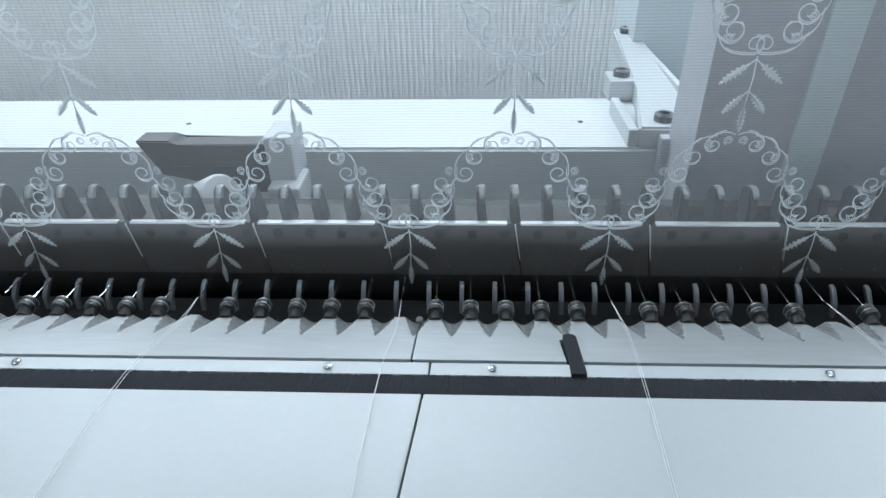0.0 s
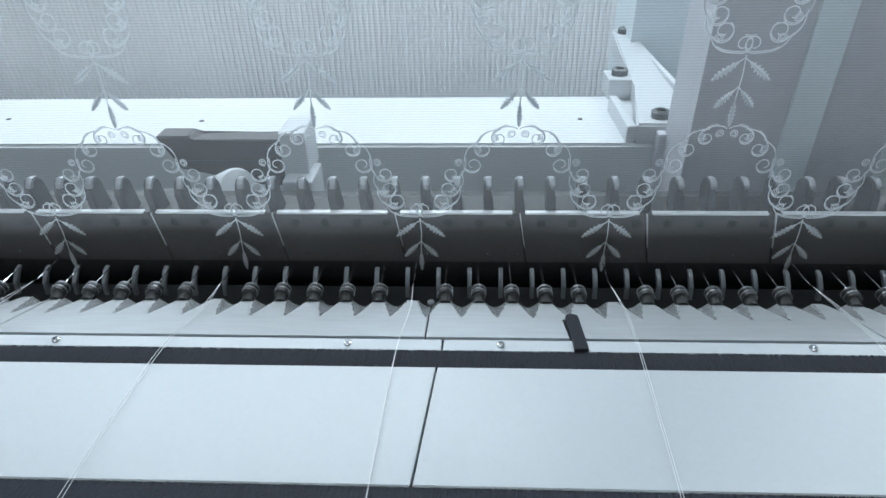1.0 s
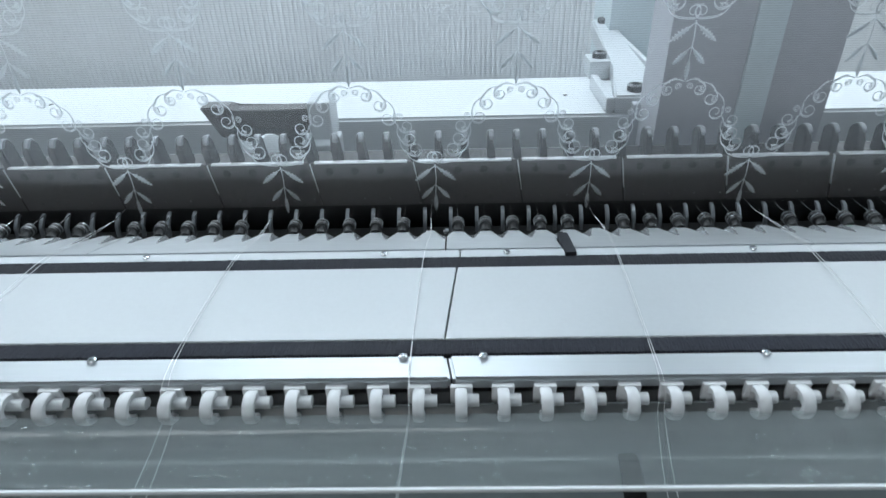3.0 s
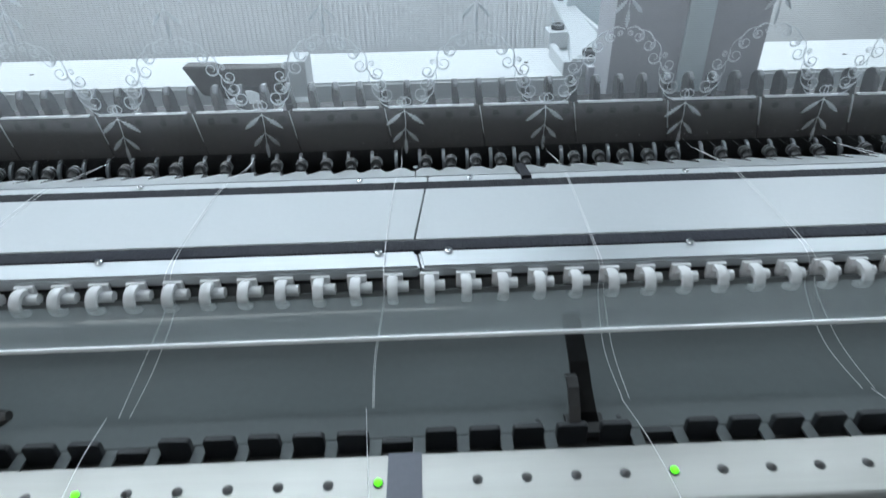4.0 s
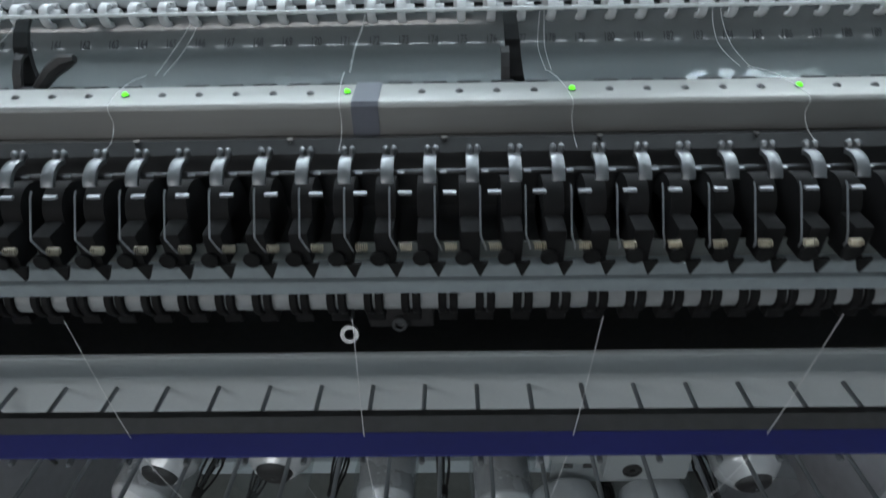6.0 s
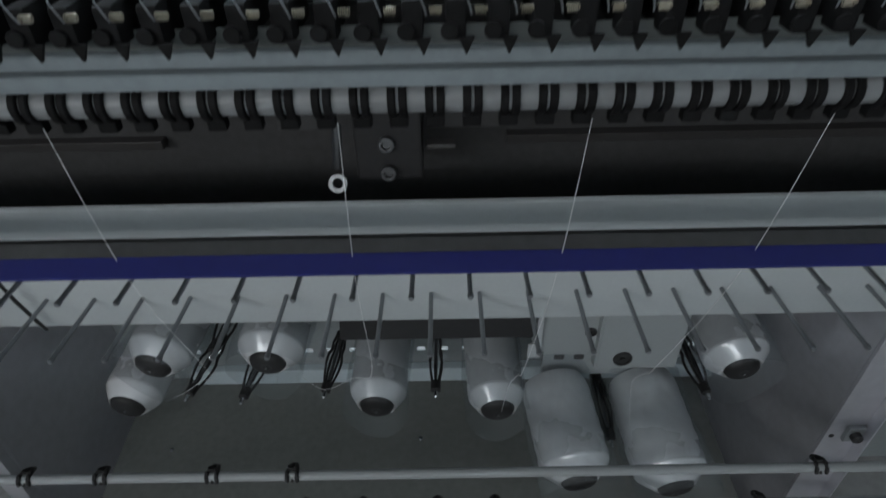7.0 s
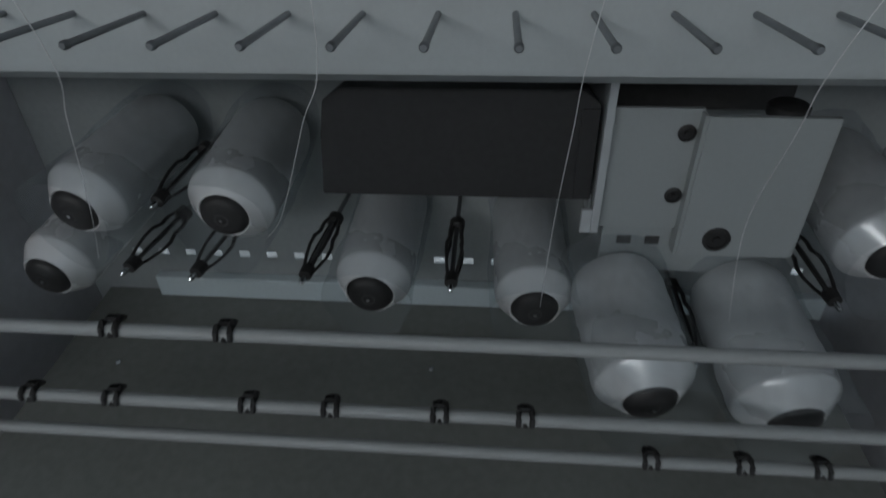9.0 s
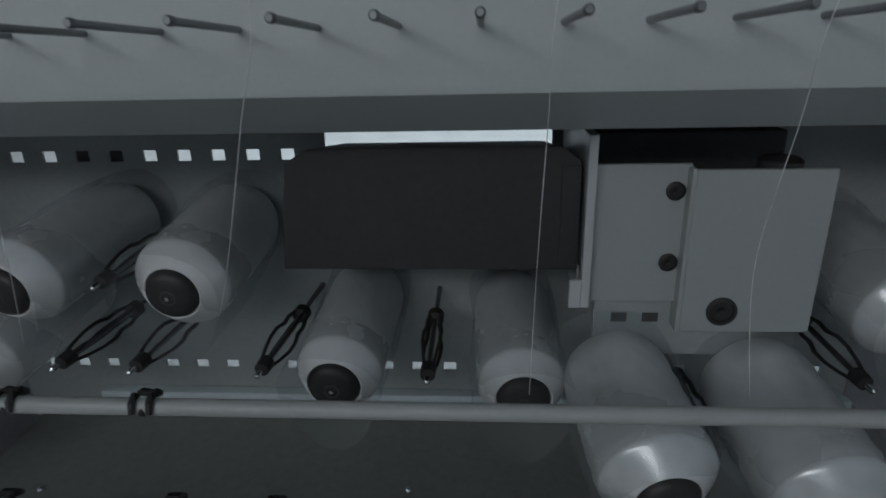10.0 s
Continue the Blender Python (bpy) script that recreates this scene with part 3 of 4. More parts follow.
def motif():
    """Half-drop scroll: an arch of hooked arcs with curls, and the leaf spray below its foot."""
    bm = bmesh.new()
    random.seed(11)
    arm = along(ARM, 96)
    ends = ((0.02, 0.15, 1, 0.0062), (0.12, 0.29, 1, 0.0070), (0.26, 0.43, 1, 0.0076), (0.40, 0.54, -1, 0.0072), (0.50, 0.66, -1, 0.0078), (0.62, 0.80, -1, 0.0080), (0.76, 0.965, -1, 0.0066))
    for s in (-1, 1):
        for t0, t1, side, r in ends:
            i, j = int(t0 * 96), int(t1 * 96)
            d = (arm[j] - arm[j - 2]).normalized()
            nrm = Vector((d.y, -d.x)) * side
            c = arm[j] + nrm * r
            st = math.atan2(-nrm.y, -nrm.x)
            turn = -side
            sp = []
            for q in range(i, j):
                bulge = 0.0022 * math.sin(math.pi * (q - i) / (j - i))
                dq = (arm[q + 1] - arm[q]).normalized()
                o = arm[q] - Vector((dq.y, -dq.x)) * side * bulge
                sp.append((s * o.x, 0, o.y))
            hook = []
            for q in range(27):
                rr = r * (1 - 0.74 * (q / 26) ** 1.3)
                an = st + turn * 1.28 * 2 * math.pi * q / 26
                hook.append((s * (c.x + rr * math.cos(an)), 0, c.y + rr * math.sin(an)))
            add_tube(bm, sp[::2] + hook, 0.00044, 4)
            add_tube(bm, [(x - s * 0.0002, 0, z + 0.0012) for x, _, z in sp[len(sp) // 2::2] + hook[:12]], 0.00036, 4)
            # small closed curl beside each hook
            k = (i * 2 + j) // 3
            dk = (arm[k + 1] - arm[k]).normalized()
            cc = arm[k] + Vector((dk.y, -dk.x)) * side * 0.0040
            add_tube(bm, [(s * (cc.x + 0.0034 * (1 - 0.75 * q / 18) * math.cos(q * 0.62 + k)), 0, cc.y + 0.0034 * (1 - 0.75 * q / 18) * math.sin(q * 0.62 + k)) for q in range(19)], 0.00038, 4)
    ox = 0.079
    add_tube(bm, [(ox, 0, -0.079), (ox + 0.0008, 0, -0.094), (ox, 0, -0.110), (ox, 0, -0.131)], 0.0005, 4)
    for a0, length, wid, zz in ((-52, 0.026, 0.0032, -0.081), (52, 0.026, 0.0032, -0.081), (-42, 0.021, 0.0028, -0.102), (42, 0.021, 0.0028, -0.102), (0, 0.022, 0.0026, -0.110)):
        dx, dz = math.sin(radians(a0)), -math.cos(radians(a0))
        # satin stitches laid side by side across the leaf
        n = 13
        for q in range(n):
            u = 0.22 + 0.78 * q / (n - 1)
            hw = wid * math.sin(math.pi * (0.16 + 0.80 * (u - 0.22) / 0.78)) ** 0.8 * random.uniform(0.9, 1.1) * (1.18 if q % 2 else 0.72)
            px, pz = ox + dx * length * u, zz + dz * length * u
            ux, uz = -dz * 0.8 + dx * 0.6, dx * 0.8 + dz * 0.6
            vx, vz = dz * 0.8 + dx * 0.6, -dx * 0.8 + dz * 0.6
            for wx, wz in ((ux, uz), (vx, vz)):
                add_tube(bm, [(px, 0, pz), (px + wx * hw, 0, pz + wz * hw)], [0.0008, 0.0005], 4)
        add_tube(bm, [(ox, 0, zz), (ox + dx * length, 0, zz + dz * length)], 0.0005, 4)
    for v in bm.verts:
        v.co.y = v.co.y * 0.7 - 0.0022
    return mesh_of("embroidery", bm, EMBROIDERY, True)


motif_mesh = motif()
for row in range(1, 5):
    for k, x in steps(0.0095 if row % 2 == 0 else -0.0695, 0.158):
        shared("embroidery", motif_mesh, cloth, (x, 0, 1.270 + 0.134 * row))

# ---------------------------------------------------------------- fluted needle plates
FLUTE = material("polished_flute", (0.80, 0.83, 0.85), 0.20, 0.78, grain=240, vary=0.15, bump=0.9, streak=(1, 0.06, 1))
RAMP = [(0.2802, 1.2995), (0.352, 1.2765)]


def fluted_plate(x0, x1, slot=None):
    bm = bmesh.new()
    n = max(8, int((x1 - x0) / P * 24))
    rows = 25
    grid = []
    for i in range(n + 1):
        x = x0 + (x1 - x0) * i / n
        d = (x - 0.0319) % P - P / 2
        col = []
        for j in range(rows):
            u = j / (rows - 1)
            y = RAMP[0][0] + (RAMP[1][0] - RAMP[0][0]) * u
            z = RAMP[0][1] + (RAMP[1][1] - RAMP[0][1]) * u
            r = 0.0098 * max(0.0, (u - 0.50) / 0.50) ** 0.85
            if abs(d) < r:
                z -= 0.72 * r * (0.5 + 0.5 * math.cos(math.pi * d / r)) ** 0.6
            elif u > 0.8:
                z -= 0.0006 * (u - 0.8) / 0.2
            col.append(bm.verts.new((x, y, z)))
        grid.append(col)
    for i in range(n):
        for j in range(rows - 1):
            if slot:
                xc = x0 + (x1 - x0) * (i + 0.5) / n
                if slot[0] < xc < slot[1] and (j + 0.5) / (rows - 1) < slot[2]:
                    continue
            fc = bm.faces.new((grid[i][j], grid[i + 1][j], grid[i + 1][j + 1], grid[i][j + 1]))
            d = (x0 + (x1 - x0) * (i + 0.5) / n - 0.0319) % P - P / 2
            if abs(d) < 0.0098 * max(0.0, ((j + 0.5) / (rows - 1) - 0.50) / 0.50) ** 0.85:
                fc.material_index = 1  # polished flute
    ext = bmesh.ops.extrude_edge_only(bm, edges=[e for e in bm.edges if e.is_boundary])
    for g in ext["geom"]:
        if isinstance(g, bmesh.types.BMVert):
            g.co.z -= 0.003
    return bm


SEAMS = (-0.92, -0.6115, -0.2955, 0.0205, 0.3365, 0.6525, 0.96)
for a, b in zip(SEAMS, SEAMS[1:]):
    o = thing("needle_plate", fluted_plate(a + 0.0007, b - 0.0007, (0.1208, 0.1313, 0.46) if a < 0.12 < b else None), STEEL, "brushed steel needle plate with fluted scalloped edge", "machine plate", "needle plates", smooth=True)
    o.data.materials.append(FLUTE)
bm = bmesh.new()
outline = [(-0.0046, 0.0), (0.0046, 0.0)] + [(0.0046 * math.cos(radians(a)), 0.0425 + 0.0046 * math.sin(radians(a))) for a in range(0, 181, 20)]
top = [bm.verts.new((0.1262 + x, 0.2653 + y, 1.3036 - 0.24 * max(0.0, y - 0.0125))) for x, y in outline]
low = [bm.verts.new((0.1262 + x, 0.2653 + y, 1.2935 - 0.24 * y)) for x, y in outline]
bm.faces.new(top)
bm.faces.new(low[::-1])
for q in range(len(outline)):
    bm.faces.new((top[q], low[q], low[(q + 1) % len(outline)], top[(q + 1) % len(outline)]))
thing("slot_insert", bm, BRISTLE, "matt black round-ended insert in the plate slot", "insert")
add = bmesh.new()
add_lathe(add, [(0.0030, 0), (0.0030, 0.0012), (0.0022, 0.0016)], 12, Matrix.Translation((0.0205, 0.345, 1.2788)) @ pose(0, 0, 0, 18, 0, 0))
thing("plate_screw", add, DARK_STEEL, "small dark screw at the plate joint", "screw")

# ---------------------------------------------------------------- table strips
Z_T = 1.300


def split_strip(name, y0, y1, z0, z1, cut_a, cut_b, mat, label, bevel=0.0006, cat="machine plate"):
    """Two lengths of strip that meet in a cut running from cut_a at y0 to cut_b at y1."""
    k = (cut_b - cut_a) / (y1 - y0)
    for x0, x1, s0, s1 in ((-1.1, cut_a - k * y0 - 0.0007, 0, k), (cut_a - k * y0 + 0.0007, 1.2, k, 0)):
        bm = bmesh.new()
        add_prism(bm, [(y0, z0), (y0, z1), (y1, z1), (y1, z0)], x0, x1, s0, s1)
        bmesh.ops.bevel(bm, geom=list(bm.edges), offset=bevel, segments=2, affect="EDGES")
        thing(name, bm, mat, label, cat, name + "s", smooth=True)


split_strip("screw_strip", 0.2655, 0.2774, 1.292, Z_T, 0.0326, 0.0332, WHITE_PAINT, "narrow white enamelled strip with small screws")
split_strip("cover_plate", 0.2485, 0.1592, 1.292, Z_T + 0.0015, 0.0300, 0.0205, WHITE_PAINT, "wide white enamelled cover plate over the thread path")
split_strip("guide_rail", 0.1215, 0.1450, 1.290, Z_T, 0.0255, 0.0222, RAIL, "satin aluminium guide rail with round-head screws", 0.002)


def brush(y0, y1, label):
    bm = bmesh.new()
    random.seed(int(y0 * 1000))
    n = 2200
    rows = []
    for i in range(n + 1):
        x = -0.95 + 1.95 * i / n
        prof = [(y0 + random.uniform(-0.0003, 0.0003), Z_T - 0.004), (y0 + random.uniform(-0.0006, 0.0004), Z_T + random.uniform(0.0, 0.0008))]
        prof += [(y0 + (y1 - y0) * q + random.uniform(-0.0008, 0.0008), Z_T + random.uniform(0.0006, 0.0010)) for q in (0.33, 0.66)]
        prof += [(y1 + random.uniform(-0.0004, 0.0006), Z_T + random.uniform(0.0, 0.0008)), (y1 + random.uniform(-0.0005, 0.0006), Z_T - 0.004)]
        rows.append([bm.verts.new((x, y, z)) for y, z in prof])
    for a, b in zip(rows, rows[1:]):
        for k in range(5):
            bm.faces.new((a[k], b[k], b[k + 1], a[k + 1]))
    return thing("brush_strip", bm, BRISTLE, label, "brush", "brush strips")


brush(0.2490, 0.2650, "black bristle brush strip behind the cover plate")
brush(0.1453, 0.1590, "black bristle brush strip before the cover plate")
thing("table_base", prism([(0.117, 1.20), (0.117, 1.280), (0.122, 1.288), (0.28, 1.288), (0.30, 1.27), (0.30, 1.20)], -1.1, 1.2), MATT_BLACK, "black steel base under the cover plates", "machine bed")

screw_head = lathe([(0.0034, 0), (0.0034, 0.0012), (0.0028, 0.0025), (0.0016, 0.0029), (0.0014, 0.0014), (0.0002, 0.0014)], 14)
screw_mesh = mesh_of("screw", screw_head, CHROME, True)
for x in (-0.2187, -0.007, 0.0467, 0.234, 0.42, -0.41, 0.62, -0.62):
    tagged(shared("screw", screw_mesh, None, (x, 0.1412, Z_T)), "bright round-head socket screw on the guide rail", "screw", "rail screws")
for x in (-0.2376, -0.0321, 0.0727, 0.2803, 0.49, -0.45):
    o = tagged(shared("screw", screw_mesh, None, (x, 0.2712, Z_T)), "small bright screw on the narrow strip", "screw", "strip screws")
    o.scale = (0.9, 0.9, 0.8)

# ---------------------------------------------------------------- thread hooks
ring = lathe([(0.0060, -0.0034), (0.0098, -0.0038), (0.0108, -0.0022), (0.0108, 0.0022), (0.0098, 0.0038), (0.0060, 0.0034)], 24, pose(0, 0, 0, 0, 90, 0), True)
ring_mesh = mesh_of("ring", ring, CERAMIC, True)
arm_mesh = mesh_of("arm", rod((0.0, 0, 0), (0.0115, 0, 0), 0.0042, 0.0042, 12), CERAMIC, True)
tab_mesh = mesh_of("tab", box((0.001, 0.006, -0.007), (0.0155, 0.0095, 0.0095), 0.0008), CERAMIC)
for k, x in steps(0.0312, P):
    g = empty("thread_hook", (x, 0.112, 1.2865), "white nylon thread hook ring on a square tab", "hook", "thread hooks")
    shared("ring", ring_mesh, g, (0, 0, 0))
    shared("arm", arm_mesh, g, (0, 0.003, 0.001))
    shared("tab", tab_mesh, g, (-0.008, 0, 0))

# ---------------------------------------------------------------- number tray
ZT = 1.2555
bm = bmesh.new()
ZF = ZT - 0.0060  # front edge of the sloping tray floor
add_prism(bm, [(0.0072, ZF), (0.0062, ZF - 0.0010), (0.0062, 1.2430), (0.0077, 1.2430), (0.0077, ZF - 0.0015), (0.088, ZT - 0.0015), (0.101, 1.2565), (0.1095, 1.2640), (0.1135, 1.274), (0.1145, 1.2850), (0.1130, 1.2850), (0.1118, 1.2745), (0.1080, 1.2652), (0.100, 1.2580), (0.088, ZT)], -1.1, 1.2)
tray = thing("number_tray", bm, TRAY, "grey enamelled tray with printed needle numbers", "tray", smooth=True)


def switch_tab():
    """Upright tab with rounded upper corners."""
    bm = bmesh.new()
    w, top, r = 0.00965, 0.0165, 0.0024
    pts = [(-w, 0), (w, 0)]
    pts += [(w - r + r * math.cos(radians(a)), top - r + r * math.sin(radians(a))) for a in (0, 30, 60, 90)]
    pts += [(-w + r - r * math.sin(radians(a)), top - r + r * math.cos(radians(a))) for a in (0, 30, 60, 90)]
    fr = [bm.verts.new((x, 0, z)) for x, z in pts]
    bk = [bm.verts.new((x, 0.0042, z)) for x, z in pts]
    bm.faces.new(fr)
    bm.faces.new(bk[::-1])
    for q in range(len(pts)):
        bm.faces.new((fr[q], bk[q], bk[(q + 1) % len(pts)], fr[(q + 1) % len(pts)]))
    bmesh.ops.bevel(bm, geom=list(bm.edges), offset=0.0004, segments=1, affect="EDGES")
    return mesh_of("switch_tab", bm, TAB_BLACK, True)


land = mesh_of("land", box((-0.00385, -0.008, -0.0015), (0.00385, 0.0062, 0.0), 0.0004), TRAY)
for k, x in steps(0.0353 - P / 2, P, -0.9, 1.0):
    if k != 4:
        shared("land", land, tray, (x, 0, ZF - 0.0003))
TAB_BLACK = material("slate_black_plastic", (0.026, 0.028, 0.033), 0.5, grain=160, vary=0.25)
tab_high = switch_tab()
for k, x in steps(0.0353, P, -0.9, 1.0):
    low = (k + 1) % 6 == 0
    o = shared("switch_tab", tab_high, None, (x, 0.0012, 1.2430))
    tagged(o, "black needle switch tab pressed low before the tray" if low else "black upright needle switch tab before the tray", "switch", "needle switches")
    if low:
        o.scale = (1, 1, 0.50)
for x, y in ((0.0975, 0.0155), (0.1495, 0.016), (-0.255, 0.016), (0.46, 0.016)):
    part("tray_screw", lathe([(0.0017, 0), (0.0014, 0.0006)], 10, Matrix.Translation((x, y, ZF + (y - 0.0072) * 0.074))), DARK_STEEL, tray)
glyphs = {}


def digit_mesh(text):
    cu = bpy.data.curves.new("digits", "FONT")
    cu.body, cu.size, cu.align_x, cu.align_y, cu.extrude = text, 0.0125, "CENTER", "CENTER", 0.00015
    o = bpy.data.objects.new("digits", cu)
    scene.collection.objects.link(o)
    me = bpy.data.meshes.new_from_object(o.evaluated_get(bpy.context.evaluated_depsgraph_get()))
    bpy.data.objects.remove(o)
    me.materials.clear()
    me.materials.append(INK)
    return me


for k, x in steps(0.0318, P, -0.62, 0.72):
    o = shared("printed_number", digit_mesh(str(173 + k)), tray, (x, 0.1041, 1.2622))
    o.rotation_euler = (radians(42), 0, 0)
    o.scale = (0.56, 1.0, 1)

thing("tray_underside", prism([(-0.02, 1.232), (-0.02, 1.243), (0.11, 1.243), (0.11, 1.232)], -1.1, 1.2), MATT_BLACK, "black sheet below the switch tabs", "machine bed")

# clear guard strip and its arms
gs = thing("guard_flap", prism([(0.1030, 1.2860), (0.1035, 1.2875), (0.0370, 1.3070), (0.0360, 1.3055)], -1.1, 1.2), ACRYLIC, "clear acrylic thread guard flap held on black holders", "guard")
part("edge", box((-1.1, 0.0343, 1.3045), (1.2, 0.0362, 1.3071), 0.0005), ACRYLIC_EDGE, gs, "polished bright edge")


def guard_arm(x, lean, paddle=False):
    g = empty("guard_holder", (x, 0.012, ZF + 0.0010), "black plastic guard holder clipped on the tray edge", "holder", "guard holders")
    bm = bmesh.new()
    path = [(0.0, 0.0), (0.003, 0.009), (0.012, 0.020), (0.024, 0.032), (0.037, 0.0405), (0.050, 0.0465)]
    for i in range(len(path) - 1):
        (ya, za), (yb, zb) = path[i], path[i + 1]
        wa, wb = (0.0092, 0.0074, 0.0062, 0.0060, 0.0058)[i], (0.0074, 0.0062, 0.0060, 0.0058, 0.0056)[i]
        la, lb = lean * za * 9, lean * zb * 9
        vs = []
        for yy, zz, ww, ll in ((ya, za, wa, la), (yb, zb, wb, lb)):
            for sx, sy in ((-1, -1), (1, -1), (1, 1), (-1, 1)):
                vs.append(bm.verts.new((sx * ww + ll, yy + sy * 0.0025, zz)))
        for q in range(4):
            bm.faces.new((vs[q], vs[(q + 1) % 4], vs[4 + (q + 1) % 4], vs[4 + q]))
        bm.faces.new(vs[:4][::-1])
        bm.faces.new(vs[4:])
    part("strap", bm, HOUSING, g)
    bm = bmesh.new()
    add_prism(bm, [(-0.010, 0.0), (-0.010, 0.006), (-0.004, 0.018), (0.004, 0.027), (0.010, 0.030), (0.015, 0.028), (0.012, 0.0265), (0.0095, 0.027), (0.005, 0.0245), (-0.002, 0.016), (-0.0072, 0.005), (-0.0072, 0.0)], -0.0120, -0.0052)
    add_box(bm, (-0.012, -0.010, -0.004), (0.012, 0.006, 0.002), 0.0006)
    part("spring_clip", bm, BLACK, g)
    if paddle:
        bm = bmesh.new()
        add_tube(bm, [(0.0, -0.006, 0.002), (0.010, -0.006, 0.010), (0.022, -0.005, 0.021), (0.034, -0.004, 0.028), (0.043, -0.004, 0.030)], [0.0035, 0.0048, 0.0062, 0.0066, 0.0030], 8)
        part("release_lever", bm, BLACK, g, "", True)


guard_arm(0.1265, -0.006)
guard_arm(-0.262, -0.05, True)
guard_arm(0.515, 0.0)

# ---------------------------------------------------------------- lamp rail
rail = thing("lamp_rail", prism([(-0.0205, 1.244), (-0.0205, 1.2665), (-0.0230, 1.2675), (-0.0575, 1.2675), (-0.0605, 1.2650), (-0.0605, 1.2435)], -1.1, 1.2, 0.0006), LAMP_RAIL, "bright aluminium lamp rail with a row of indicator lamps", "rail", smooth=True)
socket = lathe([(0.0016, 0), (0.0029, 0), (0.0029, 0.0006), (0.0024, 0.0009), (0.0016, 0.0009)], 14, Matrix(), True)
socket_mesh = mesh_of("lamp_socket", socket, DARK_STEEL, True)
off_mesh = mesh_of("lamp", lathe([(0.0024, 0), (0.0023, 0.0008), (0.0014, 0.0016), (0.0003, 0.0019)], 12), PLATE_GREY, True)
on_mesh = mesh_of("lamp", lathe([(0.0024, 0), (0.0023, 0.0012), (0.0015, 0.0024), (0.0003, 0.0028)], 12), LED_GREEN, True)
for k, x in steps(0.0, P):
    if k == 1:
        continue
    s = shared("lamp_socket", socket_mesh, rail, (x, -0.040, 1.2675))
    o = shared("lamp", on_mesh if k % 6 == 0 else off_mesh, s, (0, 0, 0.0002))
    if k % 6 == 0:
        tagged(o, "lit green indicator lamp")
tp = thing("tape_band", prism([(-0.0208, 1.2678), (-0.0578, 1.2679), (-0.0609, 1.2653), (-0.0609, 1.2437), (-0.0612, 1.2437), (-0.0612, 1.2656), (-0.0580, 1.2683), (-0.0208, 1.2683)], 0.0048, 0.0238), TAPE, "grey adhesive tape wrapped over the rail", "tape")

# ---------------------------------------------------------------- thread tension units
ledge = thing("tension_ledge", prism([(-0.0610, 1.19), (-0.0610, 1.2435), (-0.072, 1.2465), (-0.082, 1.2400), (-0.086, 1.20)], -1.1, 1.2), OILED, "oily dark ledge above the tension levers", "machine bed")
for k, x in steps(-0.038, 4 * P):
    part("ledge_screw", lathe([(0.0024, 0), (0.0024, 0.002), (0.0012, 0.0022)], 12, Matrix.Translation((x, -0.0735, 1.2455))), CHROME, ledge, "", True)
thing("tension_backing", prism([(0.020, 1.10), (-0.030, 1.235), (-0.062, 1.235), (-0.066, 1.14), (0.0, 1.10)], -1.1, 1.2), MATT_BLACK, "matt black backing sheet behind the tension units", "machine bed")
thing("lever_shaft", rod((-1.1, -0.116, 1.2435), (1.2, -0.116, 1.2435), 0.0014, None, 12), DARK_STEEL, "dark steel shaft through the tension levers", "shaft", smooth=True)


def arc_band(cy, cz, r, t, w, a0, a1, n=16):
    bm = bmesh.new()
    rows = []
    for i in range(n + 1):
        an = radians(a0 + (a1 - a0) * i / n)
        c, s = math.cos(an), math.sin(an)
        rows.append([bm.verts.new((x, cy + c * rr, cz + s * rr)) for x, rr in ((-w, r - t), (-w, r - 0.0006), (-w * 0.8, r), (w * 0.8, r), (w, r - 0.0006), (w, r - t))])
    for a, b in zip(rows, rows[1:]):
        for k in range(6):
            bm.faces.new((a[k], a[(k + 1) % 6], b[(k + 1) % 6], b[k]))
    bm.faces.new(rows[0][::-1])
    bm.faces.new(rows[-1])
    return bm


band_mesh = mesh_of("band", arc_band(0, -0.0040, 0.0170, 0.0035, 0.0040, 66, 156), SATIN, True)
bm = bmesh.new()
for sx in (-1, 1):
    bmesh.ops.create_uvsphere(bm, u_segments=8, v_segments=6, radius=0.0026, matrix=Matrix.Translation((sx * 0.0027 + 0.001, 0.0078, 0.0142)) @ Matrix.Diagonal((0.9, 1.2, 1.25, 1)))
    add_rod(bm, (sx * 0.0022, 0.0050, 0.0095), (sx * 0.0026 + 0.001, 0.0078, 0.0142), 0.0019, None, 8)
knob_mesh = mesh_of("fork", bm, SATIN, True)
bm = bmesh.new()
add_rod(bm, (-0.0085, 0, -0.022), (0.0045, 0, -0.022), 0.019, None, 20)
add_box(bm, (-0.0085, -0.037, -0.046), (0.0045, 0.022, -0.020), 0.003)
body_mesh = mesh_of("housing", bm, HOUSING, True)
tabp_mesh = mesh_of("tab", box((0.0085, -0.0335, 0.0045), (0.0165, -0.0305, 0.0060), 0.0), PRONG)
lug_mesh = mesh_of("lug", box((0.006, -0.006, 0.0040), (0.0105, -0.003, 0.0050), 0.0), PRONG)
wire_mesh = mesh_of("wire", tube([(0, 0.003, 0.002), (0, 0.0, 0.0), (0, -0.015, -0.0215), (0.0028, -0.014, -0.030), (0.0036, -0.012, -0.034)], 0.00065, 6), PRONG, True)
bm = bmesh.new()
add_tube(bm, [(0.008 + 0.00022 * i, 0.0025 * math.cos(i * 1.05), 0.0025 * math.sin(i * 1.05)) for i in range(34)], 0.0004, 4)
spring_mesh = mesh_of("spring", bm, BRASS, True)
bm = bmesh.new()
add_prism(bm, [(-0.0015, 0.0), (-0.0015, 0.004), (0.0015, 0.004), (0.0015, 0.0)], -0.0050, 0.0050)
for v in bm.verts:
    if v.co.z < 0.001:
        v.co.x *= 0.08
        v.co.z -= 0.0065
